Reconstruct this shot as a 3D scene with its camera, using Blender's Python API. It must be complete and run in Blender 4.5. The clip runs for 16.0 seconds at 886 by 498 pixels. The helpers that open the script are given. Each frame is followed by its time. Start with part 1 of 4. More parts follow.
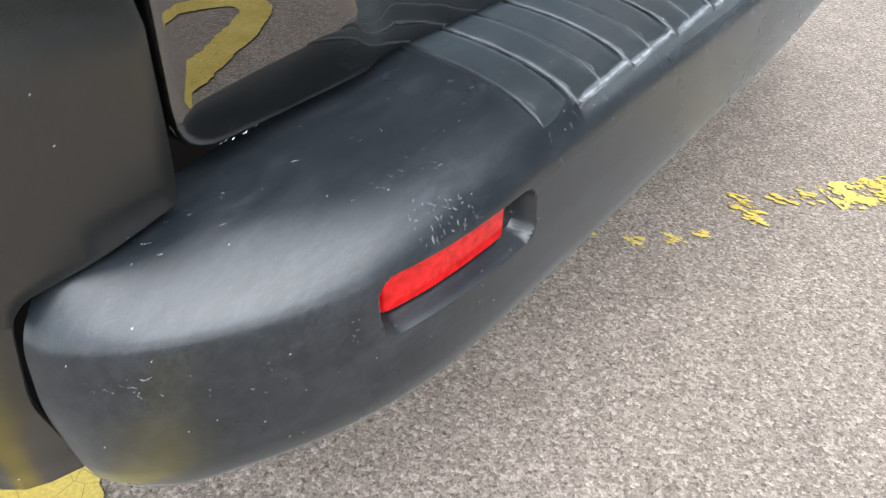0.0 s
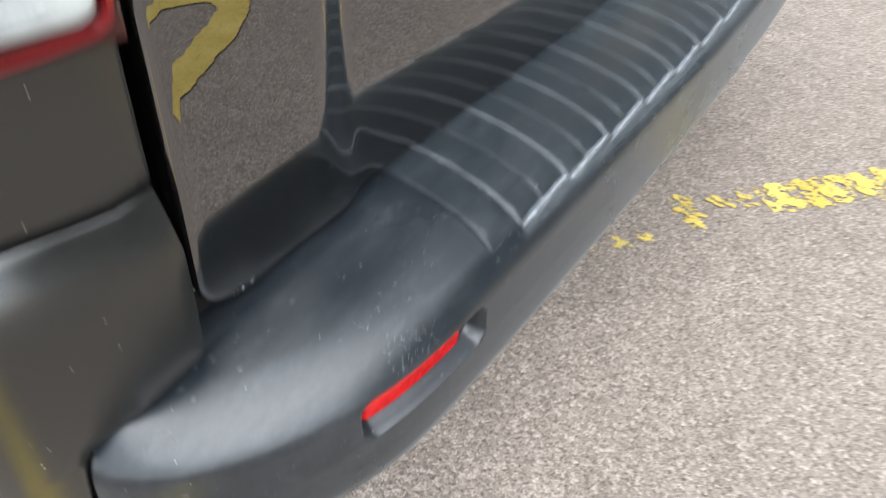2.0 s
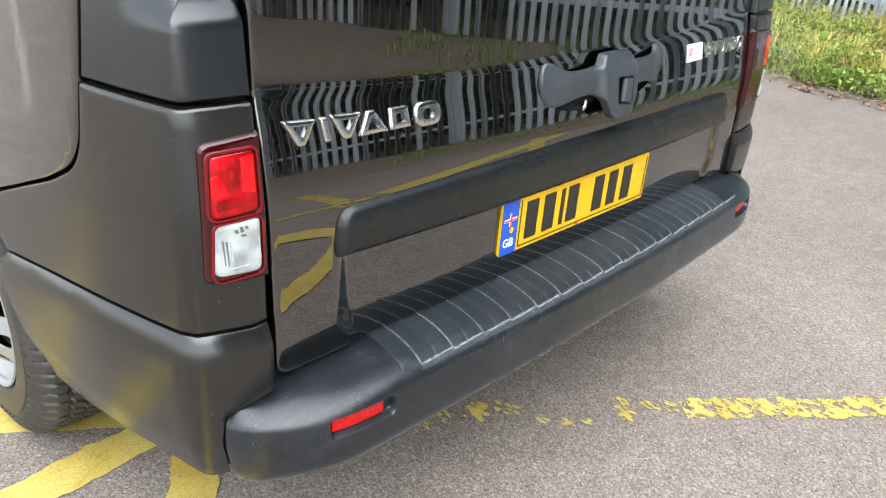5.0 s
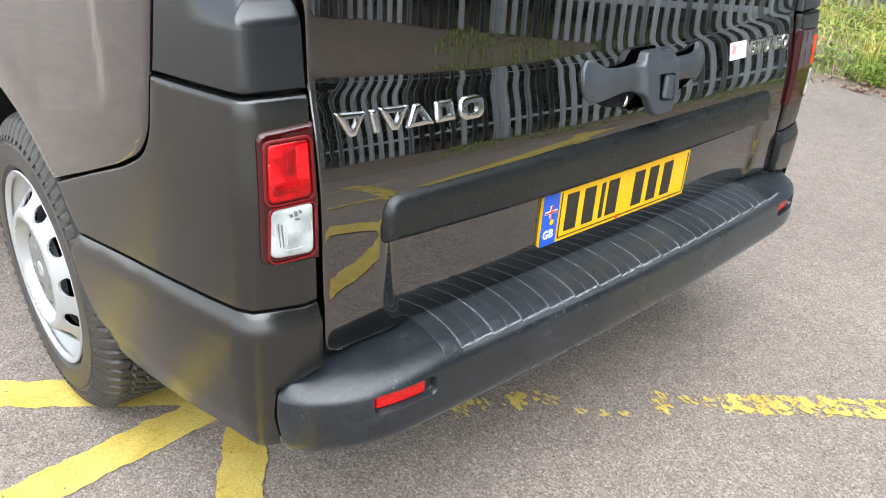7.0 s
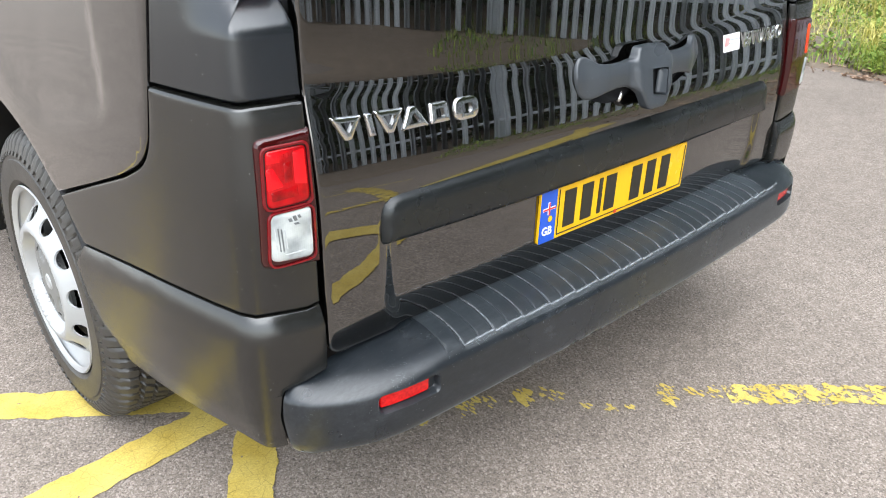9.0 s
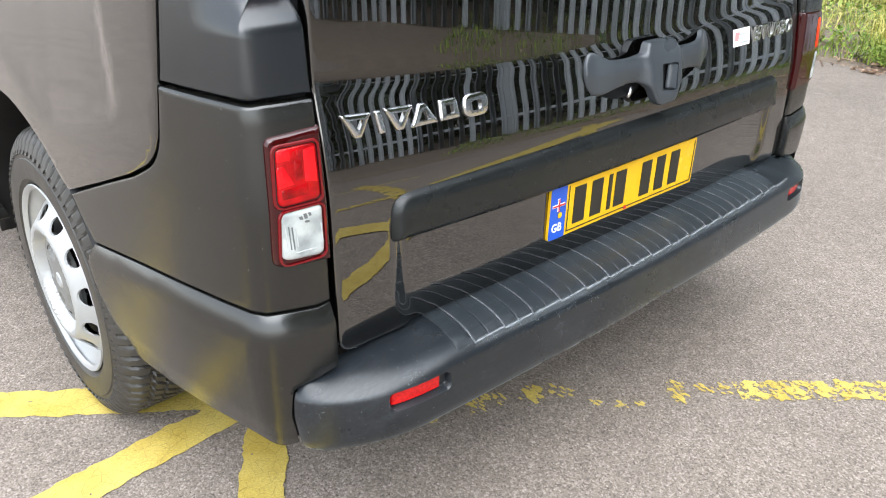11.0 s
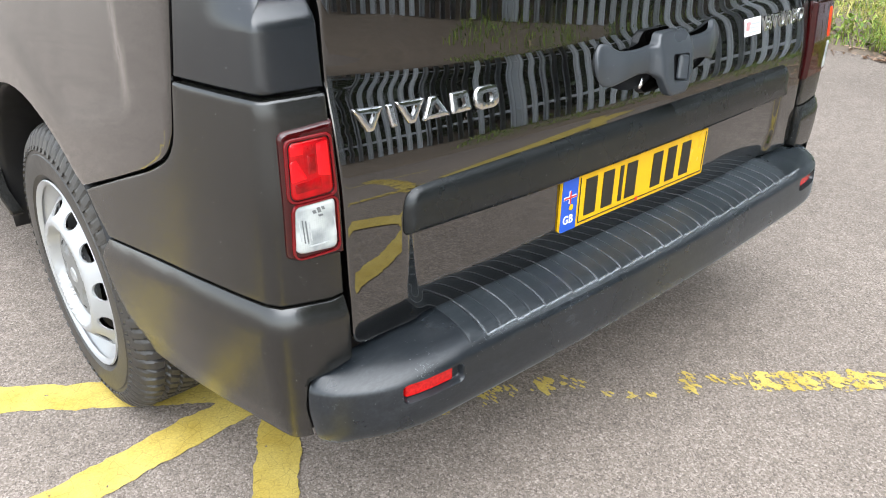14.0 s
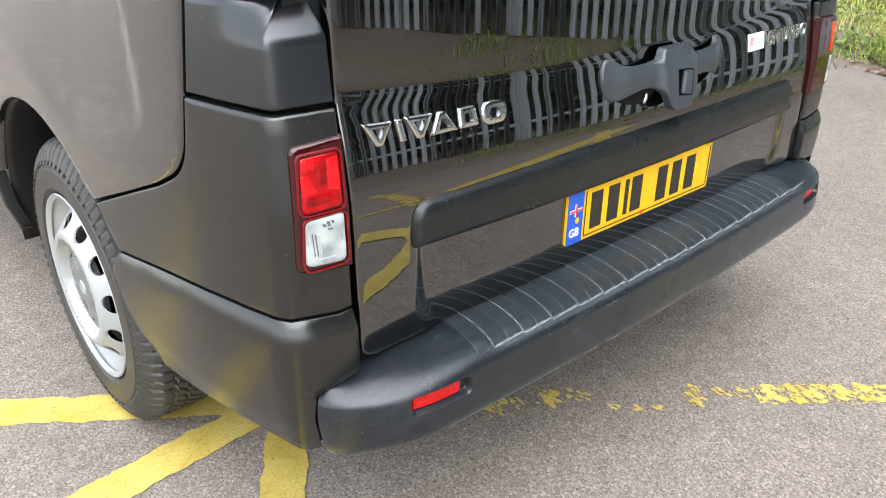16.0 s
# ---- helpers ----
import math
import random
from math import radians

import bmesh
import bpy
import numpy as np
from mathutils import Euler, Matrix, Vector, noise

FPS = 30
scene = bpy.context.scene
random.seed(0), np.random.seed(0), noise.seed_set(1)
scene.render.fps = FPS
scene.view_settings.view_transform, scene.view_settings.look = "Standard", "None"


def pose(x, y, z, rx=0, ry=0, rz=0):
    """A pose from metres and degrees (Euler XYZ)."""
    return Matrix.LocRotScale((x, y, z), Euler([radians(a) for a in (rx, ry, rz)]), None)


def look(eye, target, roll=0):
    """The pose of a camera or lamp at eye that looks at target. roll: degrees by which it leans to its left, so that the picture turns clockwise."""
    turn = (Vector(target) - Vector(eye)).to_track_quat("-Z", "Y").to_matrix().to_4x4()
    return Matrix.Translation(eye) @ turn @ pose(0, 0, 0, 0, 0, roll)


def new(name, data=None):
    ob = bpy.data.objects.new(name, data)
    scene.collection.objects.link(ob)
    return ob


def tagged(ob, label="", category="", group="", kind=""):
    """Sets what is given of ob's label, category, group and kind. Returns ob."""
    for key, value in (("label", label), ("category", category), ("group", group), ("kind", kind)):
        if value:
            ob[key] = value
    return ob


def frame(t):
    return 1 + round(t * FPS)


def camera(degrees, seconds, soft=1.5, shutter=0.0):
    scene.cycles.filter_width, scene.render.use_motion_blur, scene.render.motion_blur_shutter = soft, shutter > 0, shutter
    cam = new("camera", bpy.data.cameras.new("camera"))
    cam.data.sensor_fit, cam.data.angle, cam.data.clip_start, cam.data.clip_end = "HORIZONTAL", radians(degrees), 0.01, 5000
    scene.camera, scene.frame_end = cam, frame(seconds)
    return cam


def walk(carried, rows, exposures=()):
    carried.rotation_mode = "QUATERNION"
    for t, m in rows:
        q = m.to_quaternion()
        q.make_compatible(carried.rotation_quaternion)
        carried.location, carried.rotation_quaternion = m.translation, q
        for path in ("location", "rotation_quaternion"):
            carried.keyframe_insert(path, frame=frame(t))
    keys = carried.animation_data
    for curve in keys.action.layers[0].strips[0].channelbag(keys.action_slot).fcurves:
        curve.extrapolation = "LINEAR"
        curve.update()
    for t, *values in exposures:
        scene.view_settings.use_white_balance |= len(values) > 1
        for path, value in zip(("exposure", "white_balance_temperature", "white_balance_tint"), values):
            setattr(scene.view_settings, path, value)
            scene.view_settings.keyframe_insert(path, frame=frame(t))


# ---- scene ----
cam = camera(60.9, 16.0, 1.0, 0.5)
PATH = [
    (0, (-0.929, -0.069, 0.671), (0.416, 0.792, -0.532), 2.2),
    (0.5, (-0.941, -0.062, 0.656), (0.393, 0.802, -0.556), 2.4),
    (1, (-0.949, -0.063, 0.66), (0.377, 0.778, -0.578), 3.3),
    (1.5, (-0.925, -0.063, 0.685), (0.404, 0.745, -0.571), 4.4),
    (2, (-0.934, -0.065, 0.82), (0.366, 0.651, -0.52), 4.9),
    (2.5, (-1.088, -0.182, 1.082), (0.246, 0.412, -0.284), 5.1),
    (3, (-1.314, -0.246, 1.143), (0.149, 0.387, -0.065), 4.4),
    (3.5, (-1.427, -0.316, 1.143), (0.105, 0.354, 0.044), 4.9),
    (4, (-1.345, -0.456, 1.154), (0.135, 0.453, 0.163), 5.0),
    (4.5, (-1.286, -0.558, 1.165), (0.097, 0.556, 0.244), 3.7),
    (4.7, (-1.276, -0.574, 1.167), (0.09, 0.581, 0.272), 3.7),
    (6.8, (-1.319, -0.633, 1.176), (-0.052, 0.642, 0.298), 3.4),
    (7, (-1.317, -0.634, 1.176), (-0.054, 0.64, 0.293), 3.3),
    (7.5, (-1.316, -0.642, 1.175), (-0.057, 0.637, 0.292), 2.5),
    (8, (-1.314, -0.649, 1.178), (-0.06, 0.634, 0.294), 1.9),
    (8.5, (-1.317, -0.655, 1.18), (-0.063, 0.632, 0.302), 1.3),
    (11, (-1.321, -0.649, 1.18), (-0.086, 0.649, 0.292), 0.7),
    (11.5, (-1.337, -0.641, 1.18), (-0.123, 0.671, 0.283), 0.8),
    (12, (-1.351, -0.636, 1.177), (-0.153, 0.687, 0.274), 0.8),
    (12.5, (-1.352, -0.636, 1.178), (-0.162, 0.689, 0.268), 0.7),
    (13, (-1.345, -0.642, 1.178), (-0.152, 0.679, 0.265), 0.5),
    (13.5, (-1.337, -0.644, 1.18), (-0.135, 0.67, 0.271), 0.2),
    (14, (-1.328, -0.648, 1.182), (-0.115, 0.66, 0.276), 0.0),
    (14.5, (-1.33, -0.651, 1.181), (-0.11, 0.656, 0.284), -0.2),
    (15, (-1.335, -0.652, 1.185), (-0.114, 0.658, 0.294), -0.2),
    (15.5, (-1.338, -0.651, 1.187), (-0.119, 0.667, 0.307), -0.2),
    (16, (-1.34, -0.649, 1.188), (-0.123, 0.674, 0.312), -0.1),
]
EXPOSURE = [(0.0, 1.96, 6600, 10), (1.6, 1.95, 6600, 10), (2.0, 1.92, 6600, 10), (2.5, 1.71, 6600, 10), (3.5, 1.58, 6600, 10), (4.5, 1.80, 6620, 10), (7.0, 1.84, 6620, 10), (16.0, 1.81, 6620, 10)]
walk(cam, [(t, look(eye, target, roll)) for t, eye, target, roll in PATH], EXPOSURE)

# ---- world and light: bright overcast day ----
world = bpy.data.worlds.new("overcast")
scene.world = world
world.use_nodes = True
wn = world.node_tree
sky = wn.nodes.new("ShaderNodeTexSky")
sky.sky_type, sky.sun_disc = "NISHITA", False
sky.sun_elevation, sky.sun_rotation = radians(62), radians(201)
sky.dust_density, sky.air_density, sky.ozone_density = 1.0, 2.0, 2.0
wn.nodes["Background"].inputs["Strength"].default_value = 0.15
cloud = wn.nodes.new("ShaderNodeHueSaturation")
cloud.inputs["Saturation"].default_value = 0.22
tint = wn.nodes.new("ShaderNodeMix")
tint.data_type, tint.blend_type = "RGBA", "MULTIPLY"
tint.inputs[0].default_value = 1.0
tint.inputs[7].default_value = (0.92, 0.985, 1.06, 1)
wn.links.new(sky.outputs["Color"], cloud.inputs["Color"])
wn.links.new(cloud.outputs["Color"], tint.inputs[6])
wn.links.new(tint.outputs[2], wn.nodes["Background"].inputs["Color"])
sun_data = bpy.data.lights.new("sun", "SUN")
sun_data.energy, sun_data.angle, sun_data.color = 1.3, radians(72), (0.95, 0.98, 1.01)
sun = new("sun", sun_data)
sun.matrix_world = look((-1.6, -2.8, 7.0), (0, 0, 0))

# ---- material helpers ----


class Mat:
    """A node material with a Principled shader and short ways to add nodes."""

    def __init__(self, name, base=(0.5, 0.5, 0.5), rough=0.5, metal=0.0, coat=0.0, spec=0.5):
        self.m = bpy.data.materials.new(name)
        self.m.use_nodes = True
        self.t = self.m.node_tree
        self.p = self.t.nodes["Principled BSDF"]
        self.set("Base Color", (*base, 1))
        self.set("Roughness", rough)
        self.set("Metallic", metal)
        self.set("Coat Weight", coat)
        self.set("Coat Roughness", 0.02)
        self.set("Specular IOR Level", spec)
        self.co = self.t.nodes.new("ShaderNodeTexCoord").outputs["Object"]

    def set(self, key, value):
        self.p.inputs[key].default_value = value

    def link(self, a, b):
        self.t.links.new(a, b)

    def to(self, out, key):
        self.link(out, self.p.inputs[key])

    def coords(self, scale, turn=0.0):
        n = self.t.nodes.new("ShaderNodeMapping")
        n.inputs["Scale"].default_value = scale
        n.inputs["Rotation"].default_value = (0, 0, turn)
        self.link(self.co, n.inputs["Vector"])
        return n.outputs["Vector"]

    def noise(self, scale, detail=4, rough=0.55, at=None, distort=0.0):
        n = self.t.nodes.new("ShaderNodeTexNoise")
        n.inputs["Scale"].default_value, n.inputs["Detail"].default_value = scale, detail
        n.inputs["Roughness"].default_value, n.inputs["Distortion"].default_value = rough, distort
        self.link(at or self.co, n.inputs["Vector"])
        return n.outputs["Fac"]

    def cells(self, scale, out="Distance", feature="F1", at=None, random=1.0):
        n = self.t.nodes.new("ShaderNodeTexVoronoi")
        n.feature = feature
        n.inputs["Scale"].default_value = scale
        n.inputs["Randomness"].default_value = random
        self.link(at or self.co, n.inputs["Vector"])
        return n.outputs[out]

    def ramp(self, fac, stops):
        n = self.t.nodes.new("ShaderNodeValToRGB")
        e = n.color_ramp.elements
        while len(e) < len(stops):
            e.new(0.5)
        for k, (pos, col) in zip(e, stops):
            k.position = pos
            k.color = (*col, 1) if isinstance(col, tuple) else (col, col, col, 1)
        self.link(fac, n.inputs["Fac"])
        return n.outputs["Color"]

    def mix(self, fac, a, b, blend="MIX"):
        n = self.t.nodes.new("ShaderNodeMix")
        n.data_type, n.blend_type = "RGBA", blend
        for key, v in (("Factor", fac), ("A", a), ("B", b)):
            sock = n.inputs[0] if key == "Factor" else n.inputs[6 if key == "A" else 7]
            if isinstance(v, (int, float)):
                sock.default_value = v if key == "Factor" else (v, v, v, 1)
            elif isinstance(v, tuple):
                sock.default_value = (*v, 1)
            else:
                self.link(v, sock)
        return n.outputs[2]

    def math(self, op, a, b=0.0, c=0.0):
        n = self.t.nodes.new("ShaderNodeMath")
        n.operation = op
        for i, v in enumerate((a, b, c)):
            if isinstance(v, (int, float)):
                n.inputs[i].default_value = v
            else:
                self.link(v, n.inputs[i])
        return n.outputs[0]

    def bump(self, height, strength=0.3, distance=0.002):
        n = self.t.nodes.new("ShaderNodeBump")
        n.inputs["Strength"].default_value, n.inputs["Distance"].default_value = strength, distance
        self.link(height, n.inputs["Height"])
        self.to(n.outputs["Normal"], "Normal")
        return n

    def specks(self, scale, size, share):
        """Small separate spots, 1 inside a spot."""
        d = self.cells(scale)
        pick = self.cells(scale, "Color")
        keep = self.math("LESS_THAN", pick, (6 * share) ** (1 / 3) / 3)
        spot = self.math("LESS_THAN", d, size)
        return self.math("MULTIPLY", keep, spot)


def make_asphalt():
    a = Mat("asphalt", rough=0.92, spec=0.2)
    warp = a.t.nodes.new("ShaderNodeTexNoise")
    warp.inputs["Scale"].default_value, warp.inputs["Detail"].default_value = 170, 2
    a.link(a.co, warp.inputs["Vector"])
    bent = a.t.nodes.new("ShaderNodeVectorMath")
    bent.operation = "MULTIPLY_ADD"
    a.link(warp.outputs["Color"], bent.inputs[0])
    bent.inputs[1].default_value = (0.0045, 0.0045, 0.0045)
    a.link(a.co, bent.inputs[2])
    at = bent.outputs[0]
    tone = a.ramp(a.cells(230, "Color", at=at), [(0.10, (0.163, 0.135, 0.113)), (0.38, (0.207, 0.171, 0.144)), (0.62, (0.249, 0.208, 0.177)), (0.90, (0.350, 0.298, 0.257))])
    chips = a.ramp(a.cells(440, "Color"), [(0.15, 0.73), (0.85, 1.22)])
    small = a.ramp(a.noise(760, 3, 0.6), [(0.3, 0.80), (0.7, 1.17)])
    big = a.ramp(a.noise(1.3, 5, 0.6), [(0.3, 0.88), (0.7, 1.10)])
    mid = a.ramp(a.noise(14, 4), [(0.3, 0.90), (0.7, 1.08)])
    col = a.mix(1.0, a.mix(1.0, a.mix(1.0, a.mix(1.0, tone, chips, "MULTIPLY"), small, "MULTIPLY"), big, "MULTIPLY"), mid, "MULTIPLY")
    pits = a.ramp(a.noise(150, 4, 0.65), [(0.33, 0.42), (0.45, 1.0)])
    a.to(a.mix(1.0, col, pits, "MULTIPLY"), "Base Color")
    h = a.math("ADD", a.math("MULTIPLY", a.cells(230, "Distance", at=at), -0.8), a.math("MULTIPLY", a.noise(760, 3), 0.4))
    a.bump(h, 0.50, 0.0022)
    return a.m


def make_paint_line(name, keep, stretch, speck=0.2):
    a = Mat(name, rough=0.7)
    col = a.ramp(a.noise(9, 5), [(0.3, (0.46, 0.325, 0.052)), (0.7, (0.60, 0.46, 0.120))])
    grit = a.ramp(a.noise(210, 4, 0.7), [(0.3, 0.74), (0.7, 1.14)])
    crack = a.ramp(a.cells(26, "Distance", "DISTANCE_TO_EDGE"), [(0.0, 0.45), (0.012, 1.0)])
    a.to(a.mix(1.0, a.mix(1.0, col, grit, "MULTIPLY"), crack, "MULTIPLY"), "Base Color")
    a.bump(a.noise(170, 4, 0.6), 0.35, 0.003)
    at = a.coords((1.0, 1.0 / stretch, 1.0))
    coarse = a.noise(16 + 10 * stretch, 7, 0.66, at)
    fine = a.noise(120, 2)
    both = a.math("ADD", a.math("MULTIPLY", coarse, 1.0 - speck), a.math("MULTIPLY", fine, speck))
    a.to(a.math("LESS_THAN", both, keep), "Alpha")
    return a.m


def make_plastic(name, base, rough, scuff, grain=1500, spec=0.5, dots=0.10, glance_sheen=0.0, glance_tint=(1, 1, 1)):
    a = Mat(name, rough=rough, spec=spec)
    # Tinted sheen lifts glancing views, imitating reflected sky and ground light.
    a.set("Sheen Weight", glance_sheen)
    a.set("Sheen Roughness", 0.35)
    a.set("Sheen Tint", (*glance_tint, 1))
    tone = a.mix(a.noise(5, 5, 0.6), tuple(c * 0.8 for c in base), tuple(c * 1.25 for c in base))
    if scuff > 0:
        streak = a.noise(75, 12, 0.85, a.coords((0.45, 1.5, 1.0), radians(24)))
        worn = a.ramp(streak, [(0.44, 0.0), (0.80, scuff)])
        patch = a.ramp(a.noise(9, 6, 0.65), [(0.36, 0.12), (0.66, 1.0)])
        tone = a.mix(a.math("MULTIPLY", worn, patch), tone, (0.20, 0.215, 0.23))
    spot = a.math("MAXIMUM", a.specks(56, 0.026, dots * 1.4), a.specks(120, 0.042, dots * 1.2))
    tone = a.mix(a.math("MULTIPLY", spot, 0.8), tone, (0.55, 0.55, 0.52))
    a.to(tone, "Base Color")
    a.to(a.ramp(a.noise(7, 4), [(0.3, rough * 0.88), (0.7, rough * 1.15)]), "Roughness")
    a.bump(a.cells(grain, "Distance"), 0.09, 0.0006)
    return a.m


def make_car_paint():
    a = Mat("brown_metallic_paint", rough=0.24, metal=0.92, coat=1.0)
    a.set("Coat IOR", 2.28)
    flake = a.ramp(a.cells(2500, "Color"), [(0.0, (0.006, 0.0052, 0.0048)), (1.0, (0.0155, 0.0138, 0.0126))])
    sep = a.t.nodes.new("ShaderNodeSeparateXYZ")
    a.link(a.co, sep.inputs[0])
    drip = a.ramp(a.noise(1.0, 4, 0.6, a.coords((55, 55, 2.2))), [(0.50, 0.0), (0.66, 1.0)])
    low = a.ramp(sep.outputs[2], [(0.49, 1.0), (0.72, 0.0)])
    stain = a.math("MULTIPLY", a.math("MULTIPLY", drip, low), 0.06)
    a.to(a.mix(stain, flake, (0.085, 0.075, 0.066)), "Base Color")
    a.to(a.math("SUBTRACT", 0.92, stain), "Metallic")
    dirt = a.noise(14, 6, 0.7, a.coords((1.0, 1.0, 0.3)))
    streak = a.noise(1.0, 3, 0.6, a.coords((60, 60, 1.4)))
    film = a.math("MAXIMUM", a.ramp(dirt, [(0.45, 0.004), (0.85, 0.02)]), a.ramp(streak, [(0.60, 0.0), (0.74, 0.09)]))
    a.to(film, "Coat Roughness")
    return a.m


def make_simple(name, base, rough, metal=0.0, vary=0.2, scale=30, coat=0.0, bump=0.0):
    a = Mat(name, rough=rough, metal=metal, coat=coat, spec=0.25 if coat else 0.5)
    n = a.noise(scale, 5, 0.6)
    a.to(a.mix(n, tuple(c * (1 - vary) for c in base), tuple(min(1, c * (1 + vary)) for c in base)), "Base Color")
    a.to(a.ramp(a.noise(scale * 0.4, 3), [(0.3, rough * 0.85), (0.7, min(1, rough * 1.15))]), "Roughness")
    if bump:
        a.bump(a.noise(scale * 6, 4), bump, 0.002)
    return a.m


def make_lens(name, dark, light, scale, rough):
    """Moulded lamp lens: soft depth, fine fluting and a clear outer face."""
    a = Mat(name, rough=rough, coat=0.5, spec=0.2)
    soft = a.noise(scale * 0.5, 3, 0.5)
    a.to(a.ramp(soft, [(0.32, dark), (0.62, light)]), "Base Color")
    a.bump(a.cells(scale * 5, "Distance", random=0.1), 0.25, 0.001)
    return a.m


ASPHALT = make_asphalt()
LINE_SOLID = make_paint_line("yellow_paint", 0.645, 1.0, 0.3)
LINE_WORN = make_paint_line("worn_yellow_paint", 0.535, 2.3)
LINE_FLAKED = make_paint_line("flaked_yellow_paint", 0.515, 1.6, 0.3)
LINE_MOTTLED = make_paint_line("mottled_yellow_paint", 0.565, 1.0, 0.7)
BUMPER = make_plastic("bumper_plastic", (0.0066, 0.0088, 0.0114), 0.28, 0.22, spec=0.56, dots=0.5, glance_sheen=0.10, glance_tint=(0.72, 0.90, 1.0))
PAD = make_plastic("step_pad_plastic", (0.0092, 0.0122, 0.0150), 0.36, 0.28, spec=0.46, dots=0.8, glance_sheen=0.36, glance_tint=(0.76, 0.91, 1.0))
CLAD = make_plastic("cladding_plastic", (0.0070, 0.0069, 0.0061), 0.235, 0.0, spec=0.86, dots=0.50, glance_sheen=0.02, glance_tint=(0.92, 0.95, 0.84))
TRIM = make_plastic("satin_black_plastic", (0.0085, 0.0100, 0.0120), 0.22, 0.0, spec=0.75, dots=0.25)
STRIP = make_plastic("strip_plastic", (0.0085, 0.0098, 0.0102), 0.27, 0.08, spec=0.42, dots=0.25)


def make_worn():
    a = Mat("whitened_plastic", (0.27, 0.29, 0.31), 0.5)
    at = a.t.nodes.new("ShaderNodeAttribute")
    at.attribute_name = "wear"
    rough = a.ramp(a.noise(90, 5, 0.7), [(0.3, 0.25), (0.7, 1.0)])
    a.to(a.math("MULTIPLY", a.math("POWER", at.outputs["Fac"], 1.4), a.math("MULTIPLY", rough, 1.1)), "Alpha")
    return a.m


WORN = make_worn()
SCRATCH = make_simple("scratched_plastic", (0.34, 0.36, 0.37), 0.6, 0, 0.4, 60)
HANDLE = make_plastic("handle_plastic", (0.036, 0.041, 0.047), 0.30, 0.10, spec=0.6)
# Near-black for black parts and for fillers that put shade into gaps.
BLACK = make_simple("black_parts_and_gap_fill", (0.006, 0.006, 0.007), 0.6)
PAINT = make_car_paint()
RUBBER = make_simple("tyre_rubber", (0.036, 0.033, 0.030), 0.46, 0, 0.35, 20, bump=0.3)
STEEL = make_simple("silver_wheel_paint", (0.37, 0.375, 0.38), 0.34, 0.25, 0.12, 14)
CAP = make_simple("grey_wheel_cap_plastic", (0.16, 0.16, 0.155), 0.42, 0, 0.15, 18)
CHROME = make_simple("chrome", (0.66, 0.66, 0.66), 0.16, 1.0, 0.05, 60)
PALE_STEEL = make_simple("galvanised_steel", (0.638, 0.672, 0.706), 0.5, 0.15, 0.2, 6)
RED_LENS = make_lens("red_lens", (0.16, 0.0006, 0.0015), (0.44, 0.001, 0.004), 50, 0.25)
LENS_DEEP = make_lens("deep_red_lens", (0.16, 0.0005, 0.001), (0.32, 0.001, 0.003), 90, 0.2)
CLEAR_LENS = make_lens("clear_lens", (0.24, 0.26, 0.26), (0.46, 0.48, 0.47), 60, 0.2)
ORANGE_LENS = make_lens("orange_lens", (0.46, 0.030, 0.008), (0.66, 0.070, 0.015), 60, 0.15)
LENS_BRIGHT = make_lens("bright_red_lens", (0.50, 0.002, 0.006), (0.66, 0.006, 0.010), 70, 0.15)
LENS_PALE = make_simple("pale_lamp_reflector", (0.52, 0.54, 0.54), 0.25, 0.2, 0.3, 90)
LENS_GREY = make_simple("grey_lamp_reflector", (0.20, 0.215, 0.22), 0.25, 0.4, 0.3, 90)
BEZEL = make_simple("lamp_bezel_red", (0.125, 0.004, 0.006), 0.12, 0, 0.3, 40, coat=0.6)
DARK_RED = make_simple("dark_red_lamp_housing", (0.030, 0.0012, 0.0016), 0.10, 0, 0.25, 20, coat=0.8)
REFLECTOR = make_lens("red_reflector", (0.36, 0.003, 0.004), (0.58, 0.008, 0.008), 380, 0.2)
PLATE_YELLOW = make_simple("plate_yellow", (0.80, 0.455, 0.006), 0.3, 0, 0.06, 20)
PLATE_BLUE = make_simple("plate_blue", (0.015, 0.09, 0.52), 0.3, 0, 0.1, 20)
PLATE_BLACK = make_simple("plate_black", (0.02, 0.018, 0.015), 0.4, 0, 0.4, 90)
PLATE_RED = make_simple("plate_red", (0.6, 0.03, 0.03), 0.4)
WHITE = make_simple("white_print", (0.8, 0.8, 0.8), 0.4, 0, 0.04)
STICKER_PINK = make_simple("faded_pink_print", (0.75, 0.35, 0.35), 0.4, 0, 0.15)
SOIL = make_simple("verge_soil", (0.175, 0.135, 0.10), 0.95, 0, 0.5, 18, bump=0.8)

# ---- mesh helpers ----


def part(name, data, material, parent, label=""):
    """Link a bmesh or a mesh as one part under a thing or a part."""
    if isinstance(data, bmesh.types.BMesh):
        me = bpy.data.meshes.new(name)
        data.to_mesh(me)
        data.free()
    else:
        me = data
    if not me.materials:
        me.materials.append(material)
    me.polygons.foreach_set("use_smooth", [True] * len(me.polygons))
    me.set_sharp_from_angle(angle=radians(38))
    ob = new(name, me)
    if parent:
        ob.parent = parent
    return tagged(ob, label)


def mesh_of(name, verts, faces):
    me = bpy.data.meshes.new(name)
    me.from_pydata([tuple(v) for v in verts], [], faces)
    me.update()
    return me


def smooth(a, b, x):
    k = min(1.0, max(0.0, (x - a) / (b - a)))
    return k * k * (3 - 2 * k)


